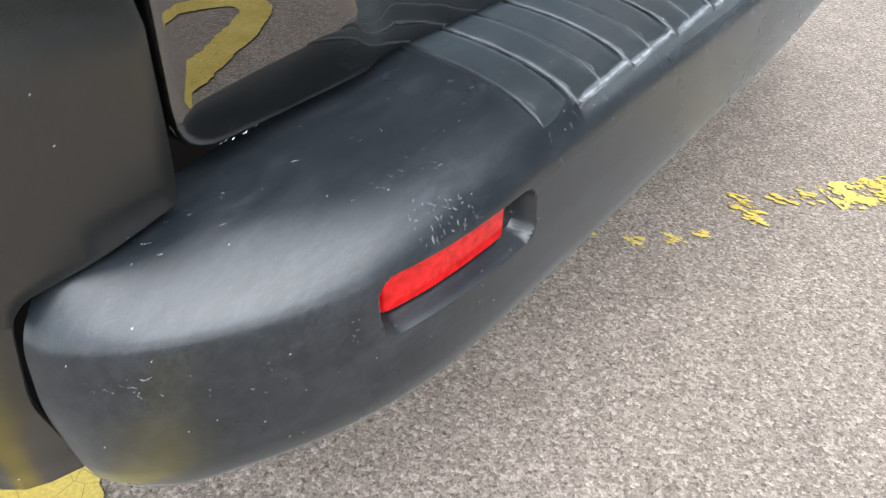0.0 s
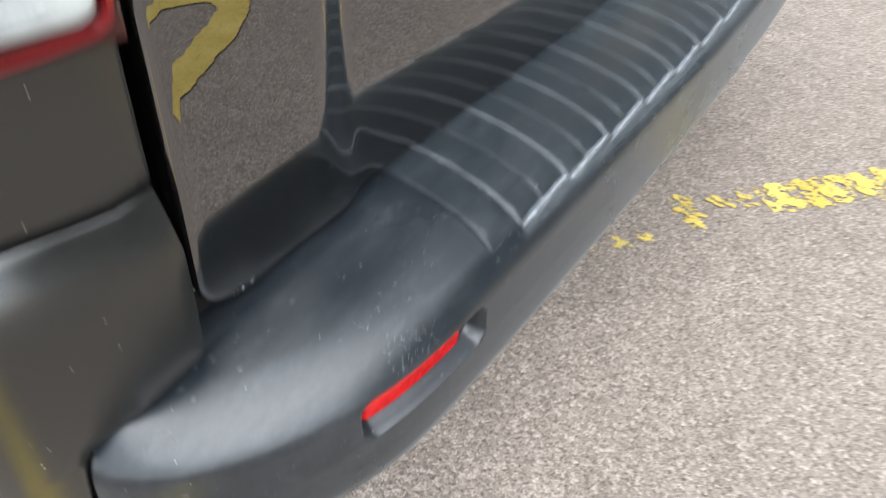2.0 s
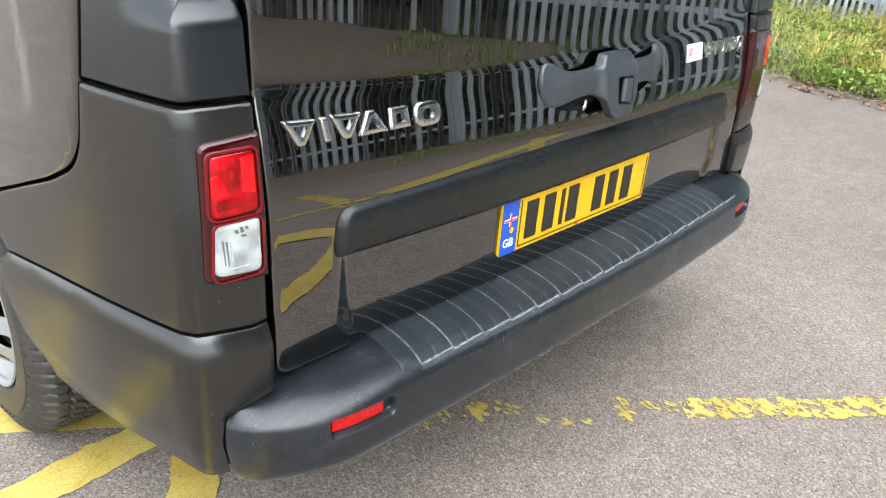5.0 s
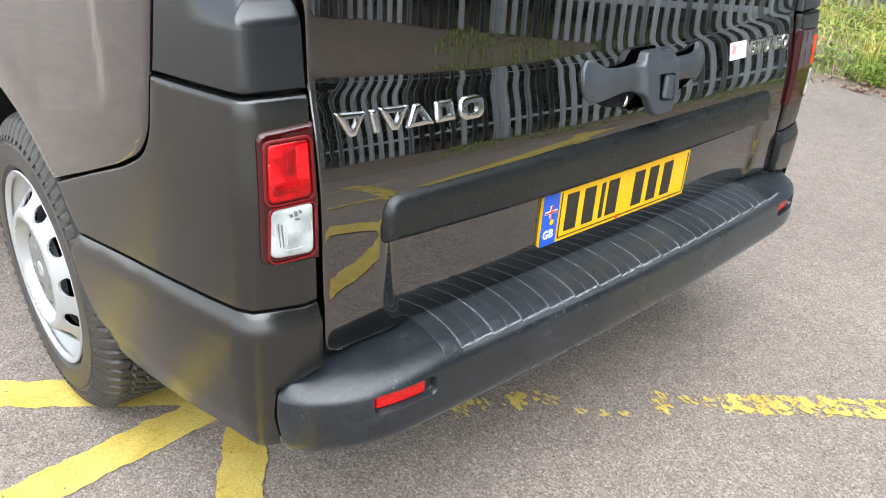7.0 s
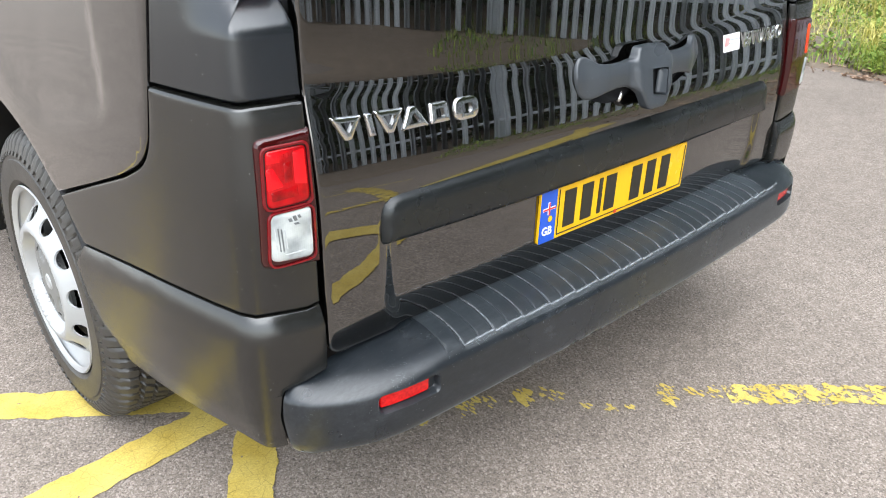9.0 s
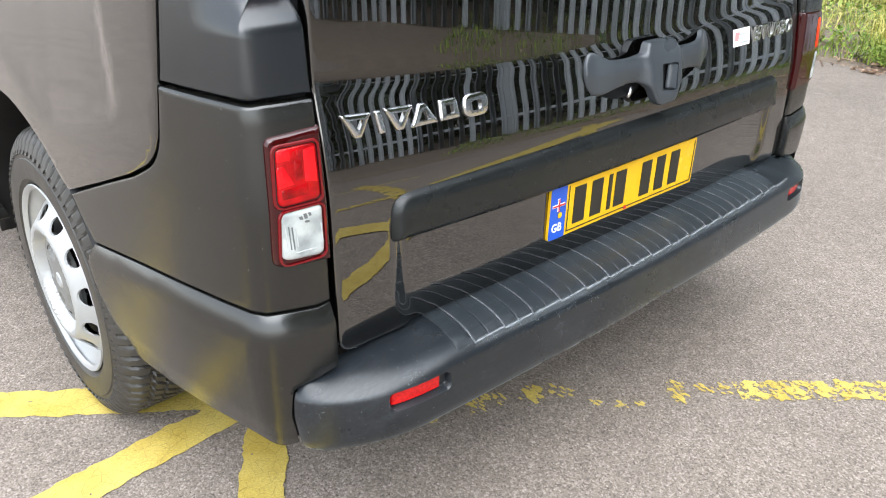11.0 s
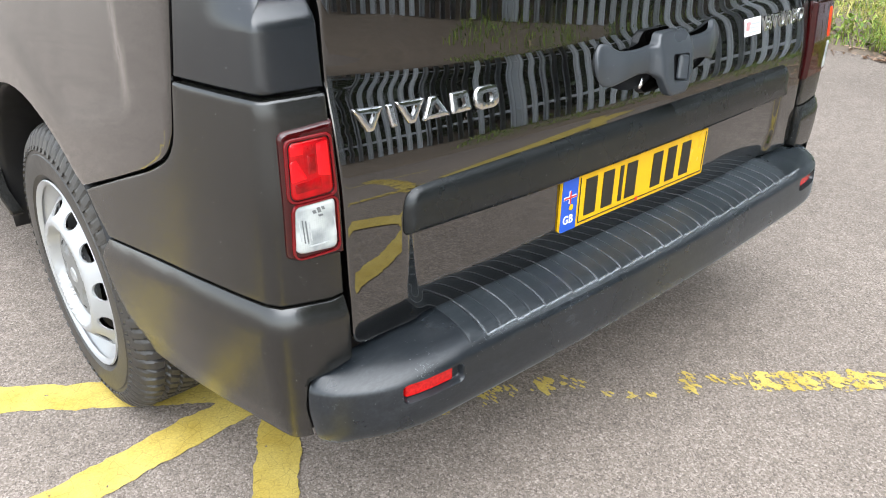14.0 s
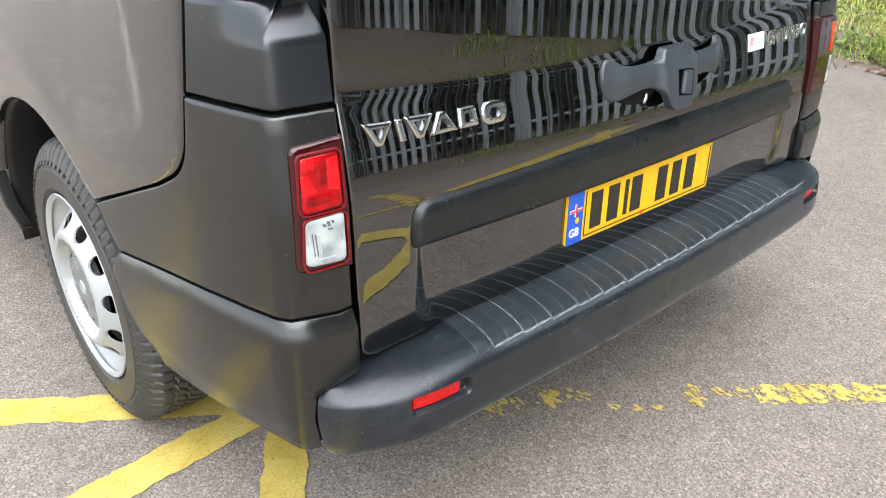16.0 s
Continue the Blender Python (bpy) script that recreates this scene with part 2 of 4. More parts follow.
def round_poly(points, step=0.01):
    """Corners (u, v, radius) to a dense closed outline."""
    out = []
    n = len(points)
    for i in range(n):
        p, a, b = Vector(points[i][:2]), Vector(points[i - 1][:2]), Vector(points[(i + 1) % n][:2])
        r = points[i][2] if len(points[i]) > 2 else 0
        if r <= 0:
            out.append(p)
            continue
        da, db = (a - p).normalized(), (b - p).normalized()
        r = min(r, (a - p).length * 0.49, (b - p).length * 0.49)
        for k in range(7):
            t = k / 6
            out.append((p + da * r) * (1 - t) ** 2 + p * 2 * t * (1 - t) + (p + db * r) * t * t)
    dense = []
    for i, p in enumerate(out):
        q = out[(i + 1) % len(out)]
        m = max(1, int((q - p).length / step))
        dense += [p.lerp(q, k / m) for k in range(m)]
    return dense


def signed_area(loop):
    return 0.5 * sum(a.x * b.y - b.x * a.y for a, b in zip(loop, loop[1:] + loop[:1]))


def inset_loop(loop, d):
    out = []
    n = len(loop)
    for i in range(n):
        a, p, b = loop[i - 1], loop[i], loop[(i + 1) % n]
        t = (b - a)
        if t.length < 1e-9:
            t = Vector((1, 0))
        t.normalize()
        out.append(p + Vector((-t.y, t.x)) * d)
    return out


def inside(p, loop):
    c = False
    j = len(loop) - 1
    for i in range(len(loop)):
        a, b = loop[i], loop[j]
        if (a.y > p.y) != (b.y > p.y) and p.x < (b.x - a.x) * (p.y - a.y) / (b.y - a.y) + a.x:
            c = not c
        j = i
    return c


def panel(outline, where, grid=0.02, depth=0.02, roll=((0.0, 0.003), (0.003, 0.0)), us=None, vs=None, flip=False, holes=()):
    """A formed sheet: outline in (u, v), where(u, v, d) gives the place at depth d behind the face. roll: rings (inset, depth) of the rounded edge."""
    from mathutils import geometry
    loop = outline if signed_area(outline) > 0 else outline[::-1]
    rings = [(inset_loop(loop, i) if i > 0 else loop, d) for i, d in roll]
    pts, deps, edges = [], [], []
    for ring, d in rings:
        base = len(pts)
        n = len(ring)
        pts += ring
        deps += [d] * n
        edges += [(base + i, base + (i + 1) % n) for i in range(n)]
    for hole in holes:
        base = len(pts)
        n = len(hole)
        pts += hole
        deps += [0.0] * n
        edges += [(base + i, base + (i + 1) % n) for i in range(n)]
    inner = rings[-1][0]
    lo_u, hi_u = min(p.x for p in inner), max(p.x for p in inner)
    lo_v, hi_v = min(p.y for p in inner), max(p.y for p in inner)
    us = us or [lo_u + grid * (k + 0.5) for k in range(int((hi_u - lo_u) / grid) + 1)]
    vs = vs or [lo_v + grid * (k + 0.5) for k in range(int((hi_v - lo_v) / grid) + 1)]
    tight = inset_loop(inner, min(grid, 0.02) * 0.25)
    for u in us:
        for v in vs:
            p = Vector((u, v))
            if inside(p, tight) and not any(inside(p, h) for h in holes):
                pts.append(p)
                deps.append(0.0)
    v2, e2, f2, vo, eo, fo = geometry.delaunay_2d_cdt(pts, edges, [], 1, 1e-6)
    dep = [deps[o[0]] if o else 0.0 for o in vo]
    bm = bmesh.new()
    bv = [bm.verts.new(where(p.x, p.y, d)) for p, d in zip(v2, dep)]
    for f in f2:
        mid = sum((v2[i] for i in f), Vector((0, 0))) / len(f)
        if any(inside(mid, h) for h in holes):
            continue
        try:
            bm.faces.new([bv[i] for i in f])
        except ValueError:
            pass
    flat = {v: p for v, p in zip(bv, v2)}
    bmesh.ops.delete(bm, geom=[v for v in bm.verts if not v.link_faces], context="VERTS")
    rim = [e for e in bm.edges if len(e.link_faces) == 1]
    back = {}
    for e in rim:
        for v in e.verts:
            if v not in back:
                p = flat[v]
                back[v] = bm.verts.new(where(p.x, p.y, depth))
    for e in rim:
        a, b = e.link_loops[0].vert, e.link_loops[0].link_loop_next.vert
        bm.faces.new((b, a, back[a], back[b]))
    if flip:
        bmesh.ops.reverse_faces(bm, faces=bm.faces)
    return bm


def box(bm, lo, hi, m=None):
    c = [(lo[i] + hi[i]) / 2 for i in range(3)]
    s = [abs(hi[i] - lo[i]) for i in range(3)]
    r = bmesh.ops.create_cube(bm, size=1, matrix=(m or Matrix()) @ Matrix.Translation(c) @ Matrix.Diagonal((*s, 1)))
    return r["verts"]


def bevel(bm, width, segments=2):
    bmesh.ops.bevel(bm, geom=bm.edges[:], offset=width, segments=segments, affect="EDGES", profile=0.5)


def revolve(profile, segments, place):
    """profile: (axis, radius) points; place(axis, radius, angle) gives the point."""
    verts, faces = [], []
    n = len(profile)
    for k in range(segments):
        a = 2 * math.pi * k / segments
        verts += [place(x, r, a) for x, r in profile]
    for k in range(segments):
        q = (k + 1) % segments
        for i in range(n - 1):
            faces.append((k * n + i, k * n + i + 1, q * n + i + 1, q * n + i))
    return verts, faces


def spline(points, per=10):
    """Dense Catmull-Rom polyline."""
    P = [Vector(p) for p in points]
    out = []
    for i in range(len(P) - 1):
        a, b, c, d = P[max(0, i - 1)], P[i], P[i + 1], P[min(len(P) - 1, i + 2)]
        for k in range(per):
            t = k / per
            out.append(0.5 * ((2 * b) + (c - a) * t + (2 * a - 5 * b + 4 * c - d) * t * t + (3 * b - a - 3 * c + d) * t ** 3))
    out.append(P[-1])
    return out


# ---- ground and markings ----
bm = bmesh.new()
bmesh.ops.create_grid(bm, x_segments=4, y_segments=4, size=2500)
ground = tagged(part("ground", bm, ASPHALT, None), "grey weathered asphalt of a car park", "ground", kind="structure")


def paint_line(points, width, material, label, seed=1, ragged=0.009):
    """A painted stripe 3 mm above the asphalt, with uneven edges."""
    rng = random.Random(seed)
    pts = [Vector(p) for p in points]
    verts, faces = [], []
    dense = []
    for a, b in zip(pts, pts[1:]):
        m = max(2, int((b - a).length / 0.012))
        dense += [a.lerp(b, k / m) for k in range(m)]
    dense.append(pts[-1])
    for i, p in enumerate(dense):
        a, b = dense[max(0, i - 1)], dense[min(len(dense) - 1, i + 1)]
        t = (b - a).normalized()
        n = Vector((-t.y, t.x))
        l = width / 2 + noise.noise((p.x * 14, p.y * 14, seed)) * ragged + rng.uniform(-1, 1) * ragged * 0.35
        r = width / 2 + noise.noise((p.x * 14, p.y * 14, seed + 9)) * ragged + rng.uniform(-1, 1) * ragged * 0.35
        h = 0.0012 + 0.00035 * seed
        verts += [(*(p + n * l), h), (*(p - n * r), h)]
        if i:
            k = 2 * i
            faces.append((k - 2, k - 1, k + 1, k))
    return tagged(part("road_marking", mesh_of("road_marking", verts, faces), material, None), label, "road marking", kind="structure")


paint_line([(-3.4, 3.05), (-0.62, 0.80)], 0.105, LINE_SOLID, "yellow painted line on the asphalt", 1)
paint_line([(-0.62, 0.80), (-0.30, 0.43)], 0.10, LINE_WORN, "worn yellow painted line on the asphalt", 2)


def paint_flakes(spots, seed):
    """What is left of a worn-away line: ragged flakes round each spot (x, y, spread, count, size)."""
    rng = random.Random(seed)
    verts, faces = [], []
    for x, y, spread, count, size in spots:
        for _ in range(3 * count):
            cx, cy = x + rng.gauss(0, spread * 1.2), y + rng.gauss(0, spread * 1.2)
            w = size * rng.uniform(0.2, 0.8) ** 1.2
            b = len(verts)
            h = 0.0012 + 0.00001 * (len(faces) // 14)
            verts.append((cx, cy, h))
            for k in range(14):
                a = 2 * math.pi * k / 14
                d = w * rng.uniform(0.55, 1.15)
                verts.append((cx + d * 0.55 * math.cos(a), cy + d * 1.25 * math.sin(a), h))
            faces += [(b, b + 1 + k, b + 1 + (k + 1) % 14) for k in range(14)]
    return mesh_of("road_marking", verts, faces)


FLAKES = [(-0.21, 0.385, 0.014, 9, 0.017), (-0.16, 0.36, 0.010, 4, 0.012), (-0.075, 0.325, 0.015, 10, 0.018), (-0.015, 0.27, 0.010, 4, 0.012), (0.012, 0.185, 0.007, 3, 0.013), (0.048, 0.135, 0.006, 3, 0.011), (0.088, 0.113, 0.005, 3, 0.011),
          (0.225, 0.095, 0.008, 6, 0.010), (0.20, 0.07, 0.009, 8, 0.011), (0.178, 0.046, 0.006, 6, 0.012), (0.262, 0.04, 0.009, 4, 0.015), (0.295, 0.0, 0.012, 5, 0.012)]
tagged(part("road_marking", paint_flakes(FLAKES, 31), LINE_SOLID, None), "last flakes of a worn away yellow line", "road marking", kind="structure")
paint_line([(0.315, -0.032), (0.82, -0.475)], 0.084, LINE_FLAKED, "flaking yellow painted line on the asphalt", 4, 0.016)
paint_line([(0.835, -0.503), (2.62, -2.07)], 0.105, LINE_MOTTLED, "mottled yellow painted line on the asphalt", 5)
paint_line(spline([(-0.24, -0.755), (-0.10, -0.83), (0.15, -0.965), (0.275, -1.06), (0.30, -1.135), (0.22, -1.205), (0.0, -1.265), (-0.35, -1.34)], 8), 0.088, LINE_SOLID, "curved yellow painted line on the asphalt", 8)
paint_line([(0.10, -1.66), (0.72, -1.50)], 0.06, LINE_WORN, "thin worn yellow line on the asphalt", 13)
paint_line([(0.80, -1.50), (1.50, -1.60), (2.60, -1.80)], 0.17, LINE_SOLID, "yellow painted line on the asphalt", 14)
paint_line([(0.55, -1.45), (1.02, -2.75)], 0.10, LINE_WORN, "worn yellow painted line on the asphalt", 11)
paint_line([(1.05, -2.05), (0.30, -3.60)], 0.05, LINE_WORN, "thin worn yellow line on the asphalt", 12)
paint_line([(-2.6, 0.66), (-0.64, 0.775)], 0.105, LINE_SOLID, "yellow painted line on the asphalt", 6)
paint_line([(-0.64, 0.665), (-0.80, 0.435), (-1.7, -0.85)], 0.098, LINE_SOLID, "yellow painted line on the asphalt", 7)

# ---- the van ----
van = tagged(new("van"), "dark brown metallic panel van with black plastic rear bumper", "van")
van.matrix_basis = Matrix.Translation((-0.75, 0.18, 0)) @ Matrix.Rotation(radians(-0.76), 4, "Z") @ Matrix.Translation((0.75, -0.18, 0))

# plan line of the body side, from the tailgate gap round the corner and forward
PLAN = spline([(-0.757, 0.186), (-0.80, 0.189), (-0.838, 0.1945), (-0.857, 0.2005), (-0.868, 0.211), (-0.8745, 0.227), (-0.881, 0.252), (-0.893, 0.30), (-0.912, 0.40), (-0.925, 0.55),
               (-0.936, 0.75), (-0.944, 1.0), (-0.952, 1.5), (-0.956, 2.5), (-0.95, 3.6), (-0.93, 4.3), (-0.88, 4.75), (-0.74, 4.95)], 8)
ARC = [0.0]
for a, b in zip(PLAN, PLAN[1:]):
    ARC.append(ARC[-1] + (b - a).length)


def plan_at(s):
    s = min(max(s, 0.0), ARC[-1] - 1e-5)
    i = int(np.searchsorted(ARC, s, side="right")) - 1
    k = (s - ARC[i]) / (ARC[i + 1] - ARC[i])
    p = PLAN[i].lerp(PLAN[i + 1], k)
    t0 = (PLAN[i + 1] - PLAN[max(0, i - 1)]).normalized()
    t1 = (PLAN[min(len(PLAN) - 1, i + 2)] - PLAN[i]).normalized()
    t = t0.lerp(t1, k).normalized()
    return p, Vector((-t.y, t.x))


def s_of_y(y):
    for i in range(len(PLAN) - 1):
        if PLAN[i + 1].y >= y > 0.2:
            k = (y - PLAN[i].y) / (PLAN[i + 1].y - PLAN[i].y)
            return ARC[i] + k * (ARC[i + 1] - ARC[i])
    return 0.0


def belt(s):
    """Height of the crease above the lower cladding."""
    y = plan_at(s)[0].y
    return 0.594 + 0.010 * smooth(0.0, 0.10, s) - 0.062 * smooth(0.32, 0.95, y)


def body_out(s, z):
    o = -0.085 * max(0.0, z - 0.76) - 0.10 * max(0.0, z - 1.25) ** 1.5
    return o


def side_where(mirror, lower=False, press=False):
    def where(s, z, d):
        p, n = plan_at(s)
        o = body_out(s, z)
        if lower:
            c = belt(s)
            o += 0.014 * (0.35 * smooth(c, c - 0.032, z) + 0.65 * min(1.0, max(0.0, (c - z) / 0.024))) - 0.014 * smooth(c - 0.06, 0.33, z) - 0.010 * smooth(0.42, 0.35, z)
        if press:
            y = p.y
            foot = float(np.interp(y, (0.45, 0.48, 0.54, 0.69, 0.80, 0.90, 1.05, 1.3, 1.6), (0.90, 0.865, 0.83, 0.782, 0.764, 0.79, 0.865, 0.95, 1.0)))
            edge = 0.522 + 0.28 * (z - 0.865)
            o -= (0.003 + 0.075 * min(0.25, max(0.0, z - foot))) * smooth(edge - 0.011, edge + 0.011, y) * smooth(foot - 0.01, foot + 0.03, z) * smooth(1.8, 1.2, y)
        q = p + n * (o - d)
        return (-q.x + 0.038 * smooth(0.0, 0.08, s) - 0.014 if mirror else q.x, q.y, z)
    return where


def arch_arc(y0, r, a0, a1, n=26):
    """Points round a wheel opening in (s, z)."""
    out = []
    for k in range(n + 1):
        a = radians(a0 + (a1 - a0) * k / n)
        out.append((s_of_y(y0 + r * math.cos(a)), 0.348 + r * math.sin(a), 0))
    return out


def seam_s(z):
    """Line of the gap between the corner and the side panel."""
    return s_of_y(0.395 - 0.10 * (z - 0.80))



REAR_HUB, FRONT_HUB, REAR_ARCH = 1.046, 4.11, 1.095
for mirror in (False, True):
    # upper corner trim
    top = round_poly([(0.003, 0.9145), (0.003, 1.052, 0.004), (seam_s(1.052) - 0.0035, 1.052, 0.004), (seam_s(0.917) - 0.0035, 0.917, 0.004)], 0.012)
    base = side_where(mirror)
    part("corner_trim", panel(top, lambda s, z, d: base(s, z, d + 0.003 + smooth(0.22, 0.10, s) * max(0.0, z - 1.002) ** 2 / (max(0.0, z - 1.002) + 0.006)), 0.008, 0.03, ((0, 0.005), (0.0015, 0.002), (0.004, 0)), flip=mirror), TRIM, van, "satin black plastic corner trim")
    # upper tail lamp above it
    lamp_hi = round_poly([(0.003, 1.058, 0.01), (0.003, 1.52, 0.02), (seam_s(1.52) - 0.01, 1.52, 0.03), (seam_s(1.058) - 0.008, 1.058, 0.02)], 0.015)
    part("upper_tail_lamp", panel(lamp_hi, lambda s, z, d: base(s, z, d + 0.014), 0.02, 0.03, ((0, 0.008), (0.003, 0.003), (0.008, 0)), flip=mirror), RED_LENS, van, "red upper tail lamp")
    # corner panel between crease and trim
    s_end = s_of_y(0.722)
    crease = [(s_end * k / 24, belt(s_end * k / 24) + 0.0015, 0) for k in range(25)]
    seam = [(s_of_y(0.764), 0.643, 0), (s_of_y(0.60), 0.708, 0), (s_of_y(0.475), 0.756, 0.02), (seam_s(0.80) - 0.004, 0.80, 0.05), (seam_s(0.912) - 0.003, 0.912, 0.004)]
    arch_bit = [(s_of_y(0.738), 0.604, 0)]
    out = round_poly([(0.003, 0.600)] + crease[1:-1] + arch_bit + seam + [(0.003, 0.908, 0.004)], 0.014)
    part("corner_panel", panel(out, side_where(mirror), 0.02, 0.02, ((0, 0.0080), (0.0004, 0.0030), (0.0022, 0.0012), (0.0036, 0.0003), (0.0046, 0)), flip=mirror), CLAD, van, "dark grey plastic rear corner panel")
    # lower cladding down to the bottom edge
    s_low = s_of_y(0.615)
    low_crease = [(s_end * k / 24, belt(s_end * k / 24) - 0.001, 0) for k in range(25)]
    out = round_poly([(0.004, 0.486, 0.006), (0.042, 0.477, 0.01), (0.080, 0.473, 0.012), (0.085, 0.42, 0.01), (0.071, 0.350, 0.004), (s_of_y(0.24), 0.360, 0), (s_of_y(0.30), 0.366, 0), (s_of_y(0.40), 0.363, 0), (s_of_y(0.50), 0.352, 0),
                      (s_low, 0.345, 0.015), (s_of_y(0.662), 0.405, 0), (s_of_y(0.692), 0.465, 0), (s_of_y(0.712), 0.525, 0)] + low_crease[::-1][1:-1] + [(0.004, 0.5965, 0.002)], 0.014)
    part("lower_cladding", panel(out, side_where(mirror, True), 0.018, 0.03, ((0, 0.0022), (0.0004, 0.0006), (0.0012, 0)), flip=mirror), CLAD, van, "dark grey plastic lower cladding")
    # Added black sheet: makes the gap beside the bumper end read as shade.
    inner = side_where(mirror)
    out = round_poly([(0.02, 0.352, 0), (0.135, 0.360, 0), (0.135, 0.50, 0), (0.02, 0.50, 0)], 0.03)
    part("gap_fill_sheet", panel(out, lambda s, z, d: inner(s, z, d + 0.020), 0.03, 0.01, ((0, 0.0),), flip=mirror), BLACK, van, "black filler sheet added behind the gap at the bumper end")
    # brown side panel with its pressing and both wheel openings
    ring_rear = arch_arc(REAR_ARCH, 0.427, 133, 23, 22)
    front_ring = arch_arc(FRONT_HUB, 0.42, 150, 25, 20)
    out = round_poly([(seam_s(1.25), 1.25), (seam_s(0.912), 0.912, 0), (seam_s(0.802) + 0.001, 0.802, 0.05), (s_of_y(0.478), 0.760, 0.02), (s_of_y(0.60), 0.712, 0), (s_of_y(0.776), 0.646, 0)] + ring_rear +
                     [(s_of_y(1.495), 0.515, 0), (s_of_y(2.4), 0.52, 0), (s_of_y(3.66), 0.50, 0)] + front_ring + [(s_of_y(4.62), 0.50, 0), (s_of_y(4.66), 1.0, 0.05), (s_of_y(4.2), 1.25, 0)], 0.03)
    us = [s_of_y(0.36) + 0.018 * k for k in range(62)] + [s_of_y(1.5) + 0.12 * k for k in range(27)]
    vs = [0.5 + 0.02 * k for k in range(38)]
    part("side_panel", panel(out, side_where(mirror, False, True), 0.03, 0.02, ((0, 0.0035), (0.0015, 0.001), (0.004, 0)), us, vs, flip=mirror), PAINT, van, "brown metallic painted side panel")
    # sill cladding between the wheels
    out = round_poly([(s_of_y(1.50), 0.508, 0), (s_of_y(1.49), 0.42, 0), (s_of_y(1.47), 0.345, 0.02), (s_of_y(3.7), 0.30, 0.02), (s_of_y(3.68), 0.49, 0), (s_of_y(2.4), 0.512, 0)], 0.05)
    part("sill_cladding", panel(out, side_where(mirror, True), 0.05, 0.03, ((0, 0.004), (0.004, 0)), flip=mirror), CLAD, van, "dark grey plastic sill cladding")

    # lower rear lamp: dark red surround with red and clear chambers
    def lamp_where(lift):
        base = side_where(mirror)
        return lambda s, z, d: base(s, z, d - lift)

    out = round_poly([(0.0, 0.671, 0.004), (0.0, 0.872, 0.003), (0.085, 0.867, 0.012), (0.091, 0.684, 0.018), (0.07, 0.676, 0.02)], 0.008)
    lamp = part("rear_lamp", panel(out, lamp_where(0.006), 0.012, 0.02, ((0, 0.006), (0.002, 0.0025), (0.005, 0)), flip=mirror), DARK_RED, van, "rear lamp with dark red surround")
    near = 0.057 if mirror else 0.012
    out = round_poly([(near, 0.772, 0.010), (near - 0.001, 0.853, 0.010), (0.072, 0.852, 0.008), (0.077, 0.771, 0.012)], 0.006)
    part("red_lens", panel(out, lamp_where(0.0085), 0.010, 0.012, ((0, 0.003), (0.002, 0.001), (0.004, 0)), flip=mirror), ORANGE_LENS if mirror else RED_LENS, lamp, "orange-red side lens" if mirror else "bright red lens")
    out = round_poly([(near + 0.006 * mirror, 0.685, 0.012), (near + 0.006 * mirror, 0.764, 0.010), (0.076, 0.763, 0.010), (0.080, 0.690, 0.016)], 0.006)
    part("clear_lens", panel(out, lamp_where(0.0085), 0.010, 0.012, ((0, 0.003), (0.002, 0.001), (0.004, 0)), flip=mirror), CLEAR_LENS, lamp, "clear reversing lens")
    if not mirror:
        for z0, z1, corner in ((0.7665, 0.8585, 0.012), (0.6795, 0.7675, 0.014)):
            rim = round_poly([(0.0065, z0, corner), (0.0060, z1, corner), (0.0785, z1 - 0.001, corner), (0.0835, z0, corner + 0.004)], 0.006)
            hole = round_poly([(0.0105, z0 + 0.0035, 0.010), (0.0105, z1 - 0.0035, 0.010), (0.0745, z1 - 0.0045, 0.010), (0.0795, z0 + 0.0035, 0.014)], 0.006)
            part("lens_bezel", panel(rim, lamp_where(0.0090), 0.02, 0.006, ((0, 0.0022), (0.0012, 0.0)), holes=(hole if signed_area(hole) > 0 else hole[::-1],)), BEZEL, lamp, "glossy dark red lens bezel")
        for u0, u1, z0, z1, tone in ((0.0630, 0.0645, 0.706, 0.742, LENS_GREY), (0.0580, 0.0600, 0.704, 0.740, LENS_GREY), (0.0530, 0.0545, 0.708, 0.738, LENS_PALE), (0.0680, 0.0695, 0.710, 0.742, LENS_PALE), (0.0250, 0.0560, 0.6985, 0.7003, LENS_PALE),
                                     (0.0360, 0.0410, 0.7480, 0.7560, LENS_GREY), (0.0430, 0.0480, 0.7480, 0.7530, LENS_GREY), (0.0300, 0.0340, 0.7510, 0.7560, LENS_GREY), (0.0330, 0.0400, 0.7420, 0.7450, LENS_GREY), (0.0140, 0.0155, 0.706, 0.736, LENS_PALE)):
            rib = round_poly([(u0, z0, 0), (u1, z0, 0), (u1 + 0.002, z1, 0), (u0 + 0.002, z1, 0)], 0.01)
            part("lens_rib", panel(rib, lamp_where(0.0093), 0.02, 0.002, ((0, 0.0),)), tone, lamp, "moulded rib in the clear lens")
